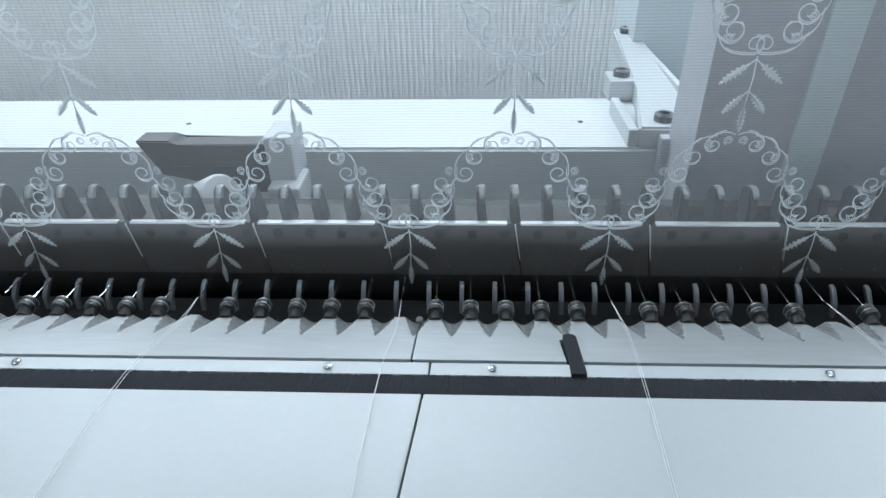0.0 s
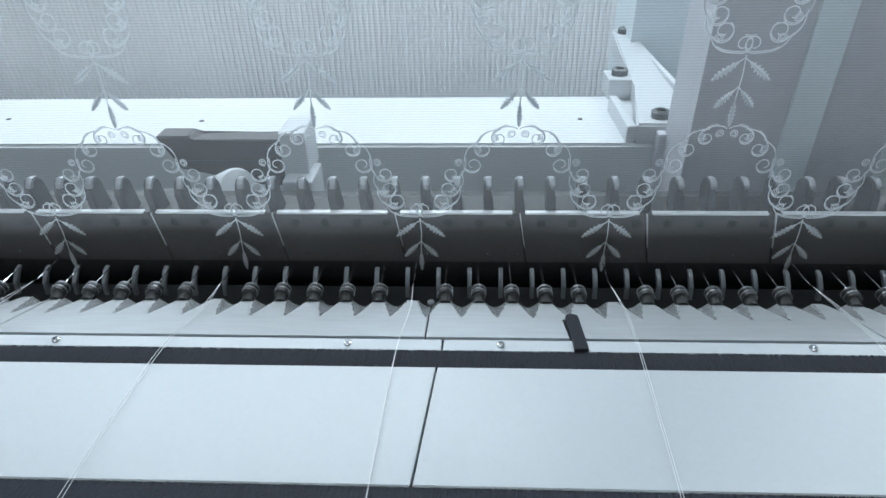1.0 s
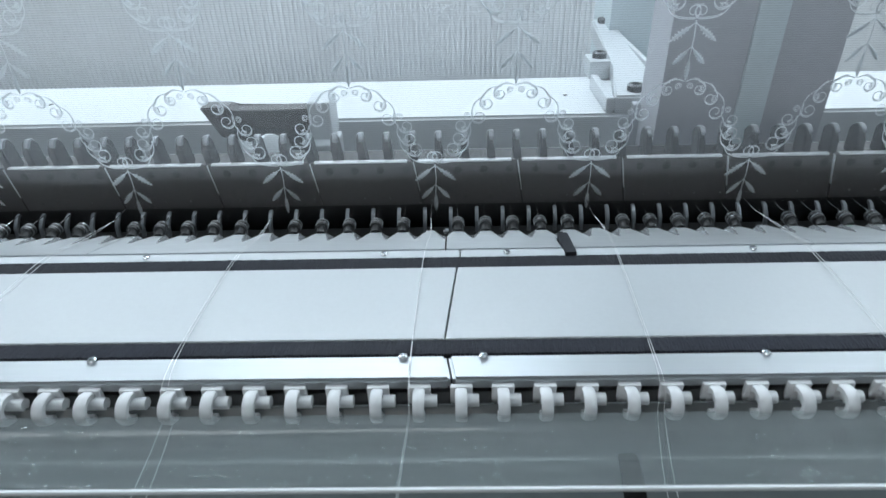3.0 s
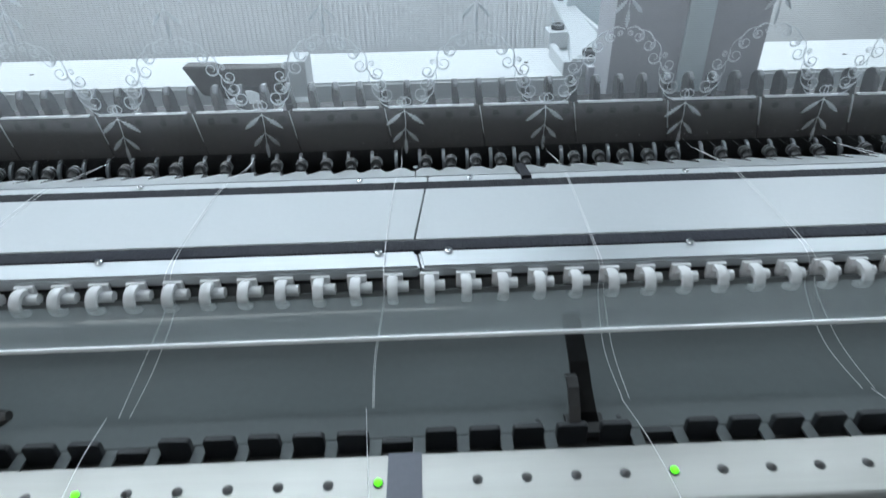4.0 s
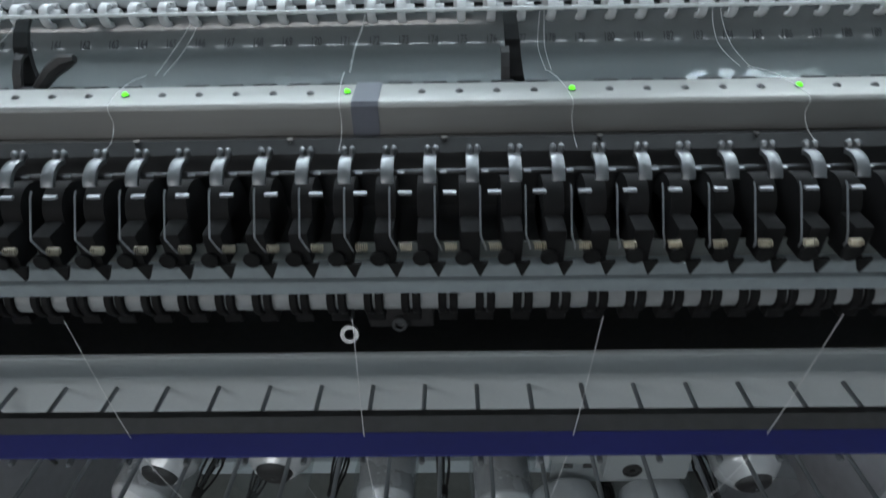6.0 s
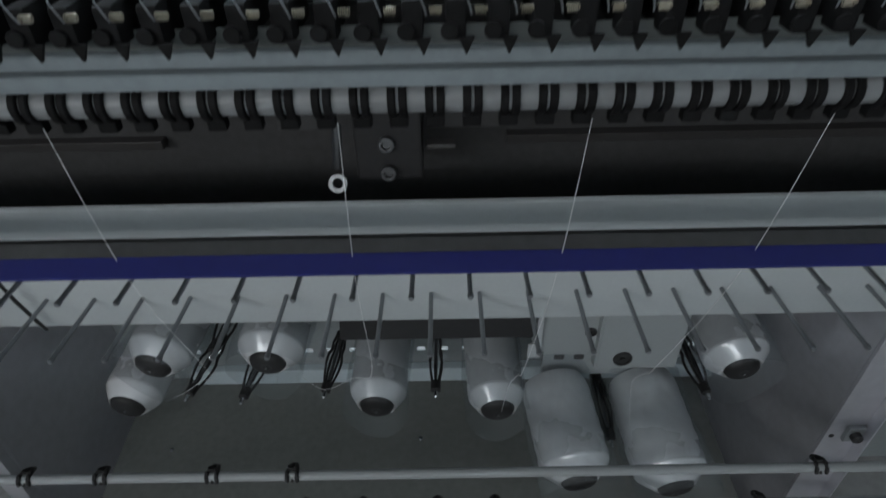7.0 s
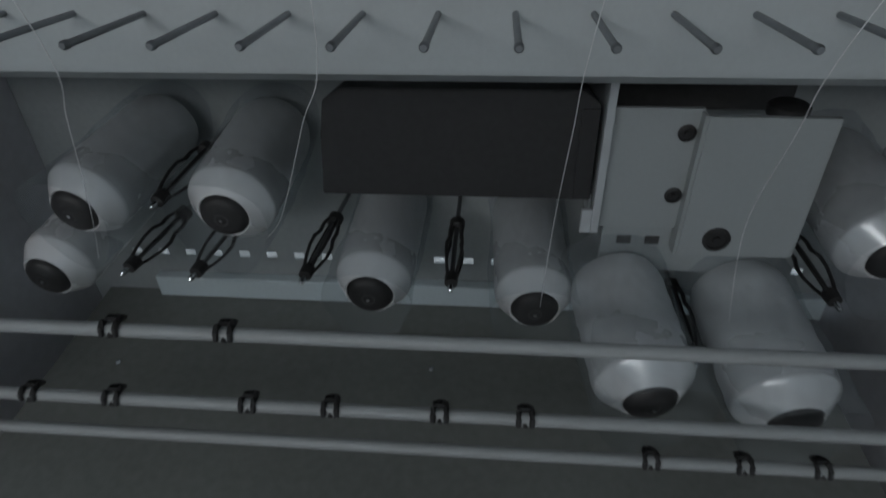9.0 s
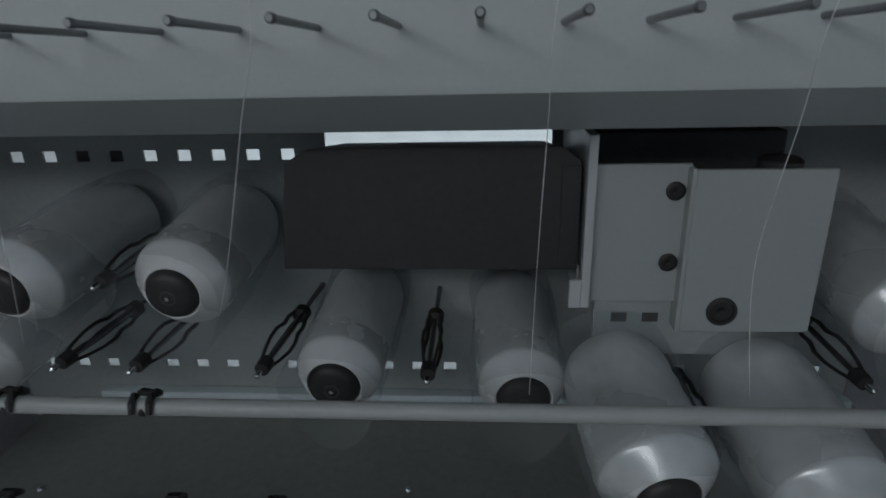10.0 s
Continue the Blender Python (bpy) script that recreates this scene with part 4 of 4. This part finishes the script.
tooth_mesh = mesh_of("tooth", bm, HOUSING)
disc_mesh = mesh_of("disc", lathe([(0.0012, 0.0), (0.0052, 0.0), (0.0056, 0.0006), (0.0056, 0.0026), (0.0050, 0.0032)], 18, pose(0, 0, 0, 90, 0, 0)), HOUSING, True)
for k, x in steps(0.0069, P):
    g = empty("tension_unit", (x, -0.1135, 1.2395), "black thread tension unit with bright curved band and wire", "tension unit", "tension units")
    shared("housing", body_mesh, g, (0, 0, 0))
    shared("band", band_mesh, g, (0, 0, 0))
    shared("fork", knob_mesh, g, (0, 0, 0))
    shared("wire", wire_mesh, g, (0.0036, -0.036, 0.0081))
    shared("tab", tabp_mesh, g, (0, 0, 0))
    shared("lug", lug_mesh, g, (0, 0, 0))
    shared("spring", spring_mesh, g, (0.001, -0.049, -0.023))
    shared("tooth", tooth_mesh, g, (0.0045, -0.0385, -0.0465))
    shared("disc", disc_mesh, g, (-0.006, -0.0375, -0.0385))

thing("thread_sheet", prism([(-0.1325, 1.181), (-0.1325, 1.199), (-0.1310, 1.199), (-0.1310, 1.181)], -1.1, 1.2), GLASS_GREEN, "pale green-grey sheet behind the tension teeth", "sheet")
bar = thing("thread_bar", prism([(-0.1370, 1.1860), (-0.1400, 1.1850), (-0.1400, 1.1760), (-0.1385, 1.1748), (-0.1250, 1.1748), (-0.1250, 1.1860)], -1.1, 1.2, 0.0006), BAR_BLUE, "bluish metal thread bar under the wires", "bar", smooth=True)
part("lower_rib", prism([(-0.1360, 1.1715), (-0.1390, 1.1705), (-0.1365, 1.1590), (-0.1330, 1.1570), (-0.1270, 1.1580), (-0.1270, 1.1715)], -1.1, 1.2, 0.0006), BAR_BLUE, bar, "", True)
part("web", box((-1.1, -0.1255, 1.160), (1.2, -0.1235, 1.184)), MATT_BLACK, bar)
thing("feed_roller", rod((-1.1, -0.116, 1.1415), (1.2, -0.116, 1.1415), 0.0110, None, 24), ROLLER, "grey metal feed roller with black collars", "roller", smooth=True)
roll = lathe([(0.0112, -0.0029), (0.0138, -0.0029), (0.0146, -0.0020), (0.0146, 0.0020), (0.0138, 0.0029), (0.0112, 0.0029)], 18, pose(0, 0, 0, 0, 90, 0), True)
roll_mesh = mesh_of("roller_collar", roll, HOUSING, True)
strap_mesh = mesh_of("strap", box((-0.0029, -0.006, -0.0215), (0.0110, 0.004, -0.0095), 0.0015), HOUSING)
for k, x in steps(0.0130, P):
    g = empty("thread_guide", (x, -0.116, 1.1415), "black forked thread guide straddling the feed roller", "guide", "thread guides")
    shared("fork_arm", roll_mesh, g, (0, 0, 0))
    shared("fork_arm", roll_mesh, g, (0.0081, 0, 0))
    shared("strap", strap_mesh, g, (0, 0, 0))

# ---------------------------------------------------------------- dark cavity below the roller
setting("cavity_back", box((-1.2, 0.135, 0.80), (1.3, 0.145, 1.25)), MATT_BLACK, "matt black sheet at the back of the cavity", "panel")
for x0, x1 in ((-1.2, -0.262), (0.152, 1.3)):
    thing("cable_rail", box((x0, 0.118, 0.974), (x1, 0.134, 0.985), 0.001), PLATE_GREY, "dark grey cable rail in the cavity", "rail", "cable rails")
nut = empty("eye_bolt", (-0.030, -0.014, 1.005), "bright ring nut on a dark stud", "bolt")
part("ring", lathe([(0.0055, -0.003), (0.0095, -0.003), (0.0100, 0.0), (0.0095, 0.003), (0.0055, 0.003)], 12, pose(0, 0, 0, 60, 0, 0), True), SATIN, nut, "", True)
part("stud", rod((0, 0.01, 0.012), (0.002, 0.02, 0.055), 0.005), DARK_STEEL, nut)
jn = empty("joint_block", (0.0, 0.0, 1.03), "black joint block with socket bolts in the cavity", "block")
part("body", box((-0.012, 0.0, -0.03), (0.055, 0.05, 0.045), 0.003), BLACK, jn)
part("bridge", box((-0.10, 0.05, 0.0), (0.14, 0.11, 0.07), 0.003), MATT_BLACK, jn)
part("clip", box((0.06, 0.0, 0.004), (0.088, 0.012, 0.009), 0.001), PLATE_GREY, jn)
for z in (1.041, 1.009):
    part("bolt", lathe([(0.0085, 0), (0.0085, 0.008), (0.0072, 0.009), (0.0045, 0.009), (0.0042, 0.004), (0.0005, 0.004)], 16, Matrix.Translation((0.0205, 0.0, z - 1.03)) @ pose(0, 0, 0, 75, 0, 0)), DARK_STEEL, jn, "dark socket head bolt", True)
for x in (-0.008, 0.028):
    part("jaw", box((x, -0.002, 0.048), (x + 0.010, 0.02, 0.075), 0.002), PRONG, jn)

# ---------------------------------------------------------------- pin panel
pf = [(-0.028, 0.992), (-0.031, 0.985), (-0.031, 0.832), (-0.027, 0.824), (0.075, 0.783), (0.078, 0.786), (-0.022, 0.828), (-0.026, 0.834), (-0.026, 0.985), (-0.0265, 0.992)]
panel = thing("pin_panel", prism(pf, -1.1, 1.2), PANEL, "pale grey enamelled panel with two rows of pins", "panel", smooth=True)
part("top_lip", prism([(-0.034, 0.965), (-0.034, 0.9925), (-0.0315, 0.9945), (-0.0290, 0.9945), (-0.0290, 0.965)], -1.1, 1.2, 0.0008), PANEL, panel)
pin = lathe([(0.0024, 0), (0.0024, 0.0915), (0.0030, 0.092), (0.0030, 0.0955), (0.0020, 0.0972)], 12, pose(0, 0, 0, 90, 0, 0))
pin_mesh = mesh_of("pin", pin, PRONG, True)
for z, start in ((0.9465, -0.1175), (0.8690, -0.1029)):
    for k, x in steps(start, 2 * P, -1.05, 1.15):
        o = shared("pin", pin_mesh, panel, (x, -0.031, z))
        o.rotation_euler = (radians(-3), 0, 0)
dot_mesh = mesh_of("pin_hole", lathe([(0.0016, 0), (0.0016, 0.0004)], 10, pose(0, 0, 0, 90, 0, 0)), BLACK)
for k, x in steps(-0.1426, 2 * P, -1.05, 1.15):
    shared("pin_hole", dot_mesh, panel, (x, -0.031, 0.904))
bar = thing("blue_bar", prism([(-0.138, 1.030), (-0.149, 1.0235), (-0.152, 1.018), (-0.140, 1.000), (-0.128, 1.004), (-0.130, 1.028)], -1.1, 1.2), MATT_BLACK, "dark bar with a blue enamelled face before the pins", "bar")
part("blue_face", prism([(-0.1495, 1.0237), (-0.1650, 1.0155), (-0.1652, 1.0135), (-0.1535, 1.0165)], -1.1, 1.2), BLUE, bar, "deep blue enamelled strip")
thing("panel_cable", tube([(-0.415, -0.045, 1.00), (-0.405, -0.050, 0.95), (-0.395, -0.045, 0.88), (-0.385, -0.04, 0.83)], 0.0022, 6), BLACK, "thin black cable hung before the pin panel", "cable", smooth=True)

# ---------------------------------------------------------------- creel
def slotted_panel():
    """Sheet facing -y with two rows of square slots and one long opening."""
    bm = bmesh.new()
    y = 0.30
    xs = {-1.3, 1.4, -0.085, 0.219}
    slots = []
    for k in range(-8, 24):
        x = -0.4985 + 0.0455 * k
        if x < -0.125:
            slots.append((x - 0.0088, x + 0.0088, 0.7130, 0.7275))
        if -0.75 < x < 1.0:
            slots.append((x - 0.0088 + 0.02, x + 0.0088 + 0.02, 0.4065, 0.4190))
    slots.append((-0.085, 0.200, 0.7135, 0.748))
    zs = sorted({0.0, 0.90} | {v for s in slots for v in s[2:]})
    for z0, z1 in zip(zs, zs[1:]):
        cut = sorted((s[0], s[1]) for s in slots if s[2] <= z0 + 1e-6 and s[3] >= z1 - 1e-6)
        x = -1.3
        spans = []
        for a, b in cut:
            if a > x:
                spans.append((x, a))
            x = max(x, b)
        spans.append((x, 1.4))
        for a, b in spans:
            add_box(bm, (a, y, z0), (b, y + 0.003, z1))
    bmesh.ops.remove_doubles(bm, verts=bm.verts, dist=1e-7)
    return bm


for x in (-0.4075, -0.362):
    thing("slot_cover", box((x - 0.014, 0.3035, 0.706), (x + 0.014, 0.307, 0.734), 0.001), MATT_BLACK, "small black cover behind a slot of the creel back", "cover", "slot covers")
thing("motor_cover", box((0.232, 0.246, 0.690), (0.455, 0.2985, 0.752), 0.004), MATT_BLACK, "matt black motor cover behind the stepped bracket", "cover")
setting("creel_back", slotted_panel(), CREEL_GREY, "grey sheet creel back with rows of square slots", "panel")
thing("creel_ledge", box((-0.45, 0.280, 0.335), (1.3, 0.2995, 0.375), 0.003), PALE_BLUE, "pale blue-grey ledge along the creel back", "ledge")
setting("creel_tray", prism([(0.2995, 0.30), (0.2995, 0.334), (-0.18, 0.30), (-0.18, 0.26)], -0.55, 0.582), CREEL_DARK, "dark green-grey sheet tray under the spools", "tray")
def cheek(name, xa, xb, side):
    """Slanting side sheet of the creel, with a flange, stud and hole at its front edge."""
    bm = bmesh.new()
    pts = [(xa, 0.2985), (xb, 0.012), (xb + side * 0.003, 0.012), (xa + side * 0.003, 0.2985)]
    lo = [bm.verts.new((x, y, 0.12)) for x, y in pts]
    hi = [bm.verts.new((x, y, 0.79)) for x, y in pts]
    bm.faces.new(lo[::-1])
    bm.faces.new(hi)
    for q in range(4):
        bm.faces.new((lo[q], lo[(q + 1) % 4], hi[(q + 1) % 4], hi[q]))
    c = setting(name, bm, GALVANISED, "galvanised side sheet of the creel with a folded flange", "panel")
    x0, x1 = sorted((xb, xb + side * 0.055))
    part("flange", box((x0, 0.006, 0.12), (x1, 0.0115, 0.79), 0.0008), GALVANISED, c)
    part("lip", box((x1 - 0.003, -0.012, 0.12), (x1, 0.0058, 0.79), 0.0006), GALVANISED, c)
    part("flange_hole", lathe([(0.0042, 0), (0.0042, 0.0006)], 12, Matrix.Translation((xb + side * 0.010, 0.0058, 0.529)) @ pose(0, 0, 0, 90, 0, 0)), BLACK, c)
    part("stud_base", box((xb + side * 0.037 - 0.013, -0.002, 0.524), (xb + side * 0.037 + 0.013, 0.0057, 0.556), 0.002), RAIL, c)
    part("stud", lathe([(0.0085, 0), (0.0085, 0.008), (0.006, 0.010)], 14, Matrix.Translation((xb + side * 0.037, -0.002, 0.540)) @ pose(0, 0, 0, 90, 0, 0)), BLACK, c, "", True)


cheek("creel_cheek_1", 0.615, 0.643, 1)
cheek("creel_cheek_2", -0.575, -0.602, -1)


def spool(front, back, r, bag):
    f, b = Vector(front), Vector(back)
    L = (b - f).length
    g = empty("yarn_spool", f, "white yarn spool on a black tube in a clear bag" if bag else "white yarn spool on a black tube", "spool", "yarn spools")
    m = (b - f).to_track_quat("Z", "Y").to_matrix().to_4x4()
    # the shoulder's brightness is put into its colour
    part("yarn_shoulder", lathe([(0.0270, 0.014), (0.0285, 0.008), (0.0300, 0.0075), (r * 0.93, 0.027), (r * 0.975, 0.0305), (r * 0.992, 0.0335), (r * 0.98, 0.0355)], 36, m), YARN_LIT, g, "white conical yarn shoulder, coloured lighter as if lit", True)
    prof = [(r * 0.90, 0.034), (r * 0.985, 0.0345), (r, 0.038)]
    n = 14
    prof += [(r * (1 + 0.012 * math.sin(i * 2.1)), 0.036 + (L - 0.061) * i / n) for i in range(1, n)]
    prof += [(r * 0.985, L - 0.022), (r * 0.90, L - 0.008), (r * 0.6, L)]
    part("yarn", lathe(prof, 36, m), YARN, g, "wound white yarn", True)
    part("tube", lathe([(0.010, -0.0015), (0.020, 0.0), (0.0250, 0.003), (0.0275, 0.008), (0.0278, 0.020)], 28, m), BLACK, g, "black cardboard tube end", True)
    part("tube_core", lathe([(0.0065, -0.0022), (0.0085, -0.0022), (0.0085, 0.0), (0.0065, 0.0)], 16, m, True), MATT_BLACK, g)
    part("peg", rod(m @ Vector((0, 0, -0.0035)), m @ Vector((0, 0, 0.002)), 0.0022), CHROME, g, "steel peg end")
    if bag:
        random.seed(int(f.x * 1000) + 7)
        bm = bmesh.new()
        rows = []
        for i in range(15):
            z = -0.012 + (L + 0.004) * i / 14 * 0.98 + (0.03 if i > 0 else 0)
            ring_v = []
            for k in range(30):
                an = 2 * math.pi * k / 30
                w = 1.09 + 0.06 * math.sin(3 * an + i * 0.5) + random.uniform(0, 0.05)
                sag = 0.24 * max(0.0, -math.sin(an)) * (1.3 if i < 8 else 0.5)
                ring_v.append(bm.verts.new(m @ Vector((r * (w) * math.cos(an), r * (w + sag) * math.sin(an), z))))
            rows.append(ring_v)
        for a, c in zip(rows, rows[1:]):
            for k in range(30):
                bm.faces.new((a[k], a[(k + 1) % 30], c[(k + 1) % 30], c[k]))
        part("clear_bag", bm, BAG, g, "crumpled clear plastic bag", True)
    return g


spool((-0.375, 0.076, 0.623), (-0.345, 0.285, 0.650), 0.049, True)
spool((-0.446, 0.075, 0.527), (-0.425, 0.285, 0.552), 0.046, False)
spool((-0.201, 0.082, 0.619), (-0.195, 0.285, 0.645), 0.052, True)
spool((-0.041, 0.073, 0.519), (-0.035, 0.285, 0.545), 0.047, True)
spool((0.156, 0.071, 0.507), (0.150, 0.285, 0.532), 0.047, True)
spool((0.270, -0.048, 0.490), (0.249, 0.125, 0.527), 0.054, True)
spool((0.418, -0.048, 0.470), (0.398, 0.140, 0.512), 0.056, True)
spool((0.535, 0.082, 0.586), (0.525, 0.285, 0.618), 0.052, True)


def spike(tip, back):
    """Sprung spool peg: bright tip, nose, four thin leaves bowed round a shaft, and a rear boss."""
    t, b = Vector(tip), Vector(back)
    d = (b - t).normalized()
    u = d.cross(Vector((0, 0, 1))).normalized()
    w = u.cross(d)
    g = empty("spool_spike", t, "black sprung spool spike with a bright steel tip", "spike", "spool spikes")
    part("tip", lathe([(0.0008, 0.0), (0.0030, 0.0022), (0.0034, 0.006), (0.0034, 0.016)], 12, d.to_track_quat("Z", "Y").to_matrix().to_4x4()), CHROME, g, "bright steel tip", True)
    part("nose", lathe([(0.0055, 0.0), (0.0082, 0.001), (0.0090, 0.014), (0.0075, 0.018)], 16, Matrix.Translation(d * 0.013) @ d.to_track_quat("Z", "Y").to_matrix().to_4x4()), BLACK, g, "", True)
    part("shaft", rod(d * 0.03, d * (b - t).length, 0.0032), SATIN, g, "bright steel shaft", True)
    for k in range(4):
        an = math.pi / 4 + k * math.pi / 2
        o = u * math.cos(an) + w * math.sin(an)
        part("spring_leaf", tube([d * 0.027 + o * 0.0065, d * 0.042 + o * 0.0105, d * 0.062 + o * 0.0140, d * 0.080 + o * 0.0145, d * 0.094 + o * 0.0105, d * 0.108 + o * 0.0115, d * 0.122 + o * 0.009], [0.0022, 0.0020, 0.0021, 0.0024, 0.0026, 0.0026, 0.0022], 6), BLACK, g, "", True)
    part("boss", lathe([(0.006, 0.0), (0.0105, 0.002), (0.0105, 0.014), (0.006, 0.018)], 16, Matrix.Translation(d * 0.120) @ d.to_track_quat("Z", "Y").to_matrix().to_4x4()), BLACK, g, "", True)


spike((-0.132, 0.101, 0.515), (-0.105, 0.30, 0.540))
spike((0.054, 0.103, 0.509), (0.056, 0.30, 0.535))
spike((-0.261, 0.079, 0.531), (-0.222, 0.30, 0.556))
spike((-0.355, 0.090, 0.527), (-0.305, 0.30, 0.552))
spike((-0.293, 0.099, 0.620), (-0.262, 0.30, 0.645))
spike((0.338, 0.030, 0.470), (0.330, 0.28, 0.505))
spike((0.500, 0.082, 0.519), (0.478, 0.29, 0.548))

# drive box, its side plate and the fixing bracket
bx = empty("drive_box", (0.05, 0.2, 0.69), "matt black drive box under the pin panel", "box")
bm = bmesh.new()
outline = [(-0.141, -0.054), (0.159, -0.054), (0.158, 0.056), (0.139, 0.0705), (-0.106, 0.0705), (-0.128, 0.057), (-0.134, 0.02)]
fr = [bm.verts.new((x, -0.083, z)) for x, z in outline]
bk = [bm.verts.new((x, 0.09, z - 0.025)) for x, z in outline]
bm.faces.new(fr)
bm.faces.new(bk[::-1])
for q in range(len(outline)):
    bm.faces.new((fr[q], bk[q], bk[(q + 1) % len(outline)], fr[(q + 1) % len(outline)]))
bmesh.ops.bevel(bm, geom=[e for e in bm.edges], offset=0.0015, segments=2, affect="EDGES")
part("casing", bm, BLACK, bx, "", True)
part("end_cap", box((0.1395, -0.0855, -0.052), (0.1575, -0.0832, 0.052), 0.0008), BLACK, bx)
part("end_lug", box((0.1590, -0.080, -0.066), (0.1615, -0.050, -0.050), 0.0006), RAIL, bx, "small bright metal lug")
sp = empty("side_plate", (0.213, 0.11, 0.597), "white enamelled side plate with a folded edge", "plate")
part("web", box((0.0, 0.0, 0.0), (0.0085, 0.19, 0.175), 0.001), WHITE_PAINT, sp)
part("fold", box((-0.012, 0.0, 0.0), (0.0, 0.004, 0.03), 0.001), WHITE_PAINT, sp)
fb = empty("fixing_bracket", (0.31, 0.11, 0.57), "pale grey stepped bracket with dark bolts", "bracket")
part("inner_plate", box((-0.088, 0.010, 0.030), (0.002, 0.016, 0.172), 0.001), BRACKET, fb)
part("outer_plate", box((0.002, -0.004, 0.003), (0.128, 0.003, 0.169), 0.001), BRACKET, fb)
part("step", box((-0.002, -0.003, 0.003), (0.002, 0.016, 0.170), 0.0006), BRACKET, fb)
part("lower_plate", box((-0.080, 0.017, -0.035), (0.09, 0.022, 0.05), 0.001), CREEL_GREY, fb)
for x in (-0.062, -0.030, 0.0, 0.03):
    part("square_hole", box((x, 0.0155, 0.004), (x + 0.016, 0.0168, 0.014)), MATT_BLACK, fb)
for x, y, z, r in ((-0.012, 0.010, 0.146, 0.0095), (-0.012, 0.010, 0.073, 0.0095), (0.041, -0.004, 0.026, 0.0155)):
    part("bolt", lathe([(r * 0.98, 0), (r * 0.98, 0.002), (r * 0.75, 0.003), (r * 0.7, 0.001), (r * 0.3, 0.001), (r * 0.25, 0.004)], 18, Matrix.Translation((x, y, z)) @ pose(0, 0, 0, 90, 0, 0)), BLACK, fb, "black socket bolt", True)
part("cap", lathe([(0.02, 0), (0.02, 0.01), (0.016, 0.013)], 18, Matrix.Translation((0.085, 0.02, 0.163))), BLACK, fb, "", True)

tray_screw = lathe([(0.0046, 0), (0.0046, 0.002), (0.0034, 0.0036), (0.0018, 0.0038), (0.0016, 0.002), (0.0003, 0.002)], 14)
tray_screw_mesh = mesh_of("screw", tray_screw, CHROME, True)
for x, y in ((0.021, 0.150), (0.021, 0.072), (-0.132, -0.140), (-0.452, 0.135)):
    tagged(shared("screw", tray_screw_mesh, None, (x, y, 0.334 - (0.2995 - y) * 0.0709)), "bright round-head screw in the dark tray sheet", "screw", "tray screws")

# rods with yarn clips
ROD_AT = ((-0.100, 0.618), (-0.090, 0.514), (-0.076, 0.442))
for y, z in ROD_AT:
    thing("creel_rod", rod((-1.1, y, z), (1.2, y, z), 0.0064, None, 16), ROD_PAINT, "grey metal rod across the front of the creel", "rod", "creel rods", smooth=True)
bm = bmesh.new()
for sx in (-1, 1):
    add_tube(bm, [(sx * 0.0064, -0.0082, -0.004), (sx * 0.0064, -0.006, 0.003), (sx * 0.0062, 0.0, 0.0060), (sx * 0.0052, 0.008, 0.0040), (sx * 0.0030, 0.014, -0.0010), (0, 0.0160, -0.0030)], [0.0024, 0.003, 0.0032, 0.0032, 0.0030, 0.0026], 6)
add_tube(bm, [(-0.006, 0.004, 0.0056), (0.006, 0.004, 0.0056)], 0.0022, 6)
add_rod(bm, (0, -0.0075, -0.006), (0, -0.004, -0.002), 0.0024, None, 6)
clip_mesh = mesh_of("yarn_clip", bm, BLACK, True)
clips = ((0, (-0.471, -0.373, -0.229, -0.126, 0.549)), (1, (-0.445, -0.356, -0.269, -0.130, -0.048, 0.058, 0.139, 0.508)), (2, (0.270, 0.362, 0.437)))
for i, xs in clips:
    for x in xs:
        tagged(shared("yarn_clip", clip_mesh, None, (x, ROD_AT[i][0], ROD_AT[i][1] + 0.003)), "black plastic yarn clip snapped on a rod", "clip", "yarn clips")

# ---------------------------------------------------------------- threads
def thread(pts, label, r=0.0002):
    thing("thread", tube(along(pts, 6 * len(pts)), r, 5), THREAD, label, "thread", "threads", smooth=True)


random.seed(4)
for j in range(-4, 6):
    x = 0.0049 + 0.162 * j
    if not -0.7 < x < 0.85:
        continue
    for q in range(2):
        e = random.uniform(-0.003, 0.003) + q * 0.003
        thread([(x, 0.365, 1.2835), (x + e, 0.32, 1.2925), (x - 0.004 + e, 0.262, 1.3035), (x - 0.008 + e, 0.155, 1.3032), (x - 0.010 + e * 2, 0.116, 1.2985), (x - 0.012 + e * 3, 0.1055, 1.281), (x - 0.018 + e * 4, 0.06, 1.268), (x - 0.016 + e * 3, 0.02, 1.262)], "fine white thread drawn over the cover plate to a needle")
    thread([(x - 0.016, 0.02, 1.262), (x - 0.012, -0.020, 1.2692), (x - 0.008, -0.0605, 1.2688), (x - 0.0075, -0.0625, 1.256), (x - 0.007, -0.073, 1.2475), (x - 0.007, -0.088, 1.245)], "fine white thread running over the lamp rail")
for x0, xm, hub in ((-0.215, -0.151, (-0.349, 0.060, 0.575)), (0.000, 0.004, (-0.150, 0.078, 0.600)), (0.185, 0.149, (0.160, 0.062, 0.525)), (0.360, 0.275, (0.345, 0.010, 0.560))):
    thread([(x0, -0.128, 1.128), (x0 * 0.5 + xm * 0.5, -0.155, 1.00), (xm, -0.150, 0.879), (xm * 0.8 + hub[0] * 0.2, -0.105, 0.815), (xm * 0.4 + hub[0] * 0.6, -0.02, 0.69), hub], "fine white thread rising from a spool to the roller", 0.00032)
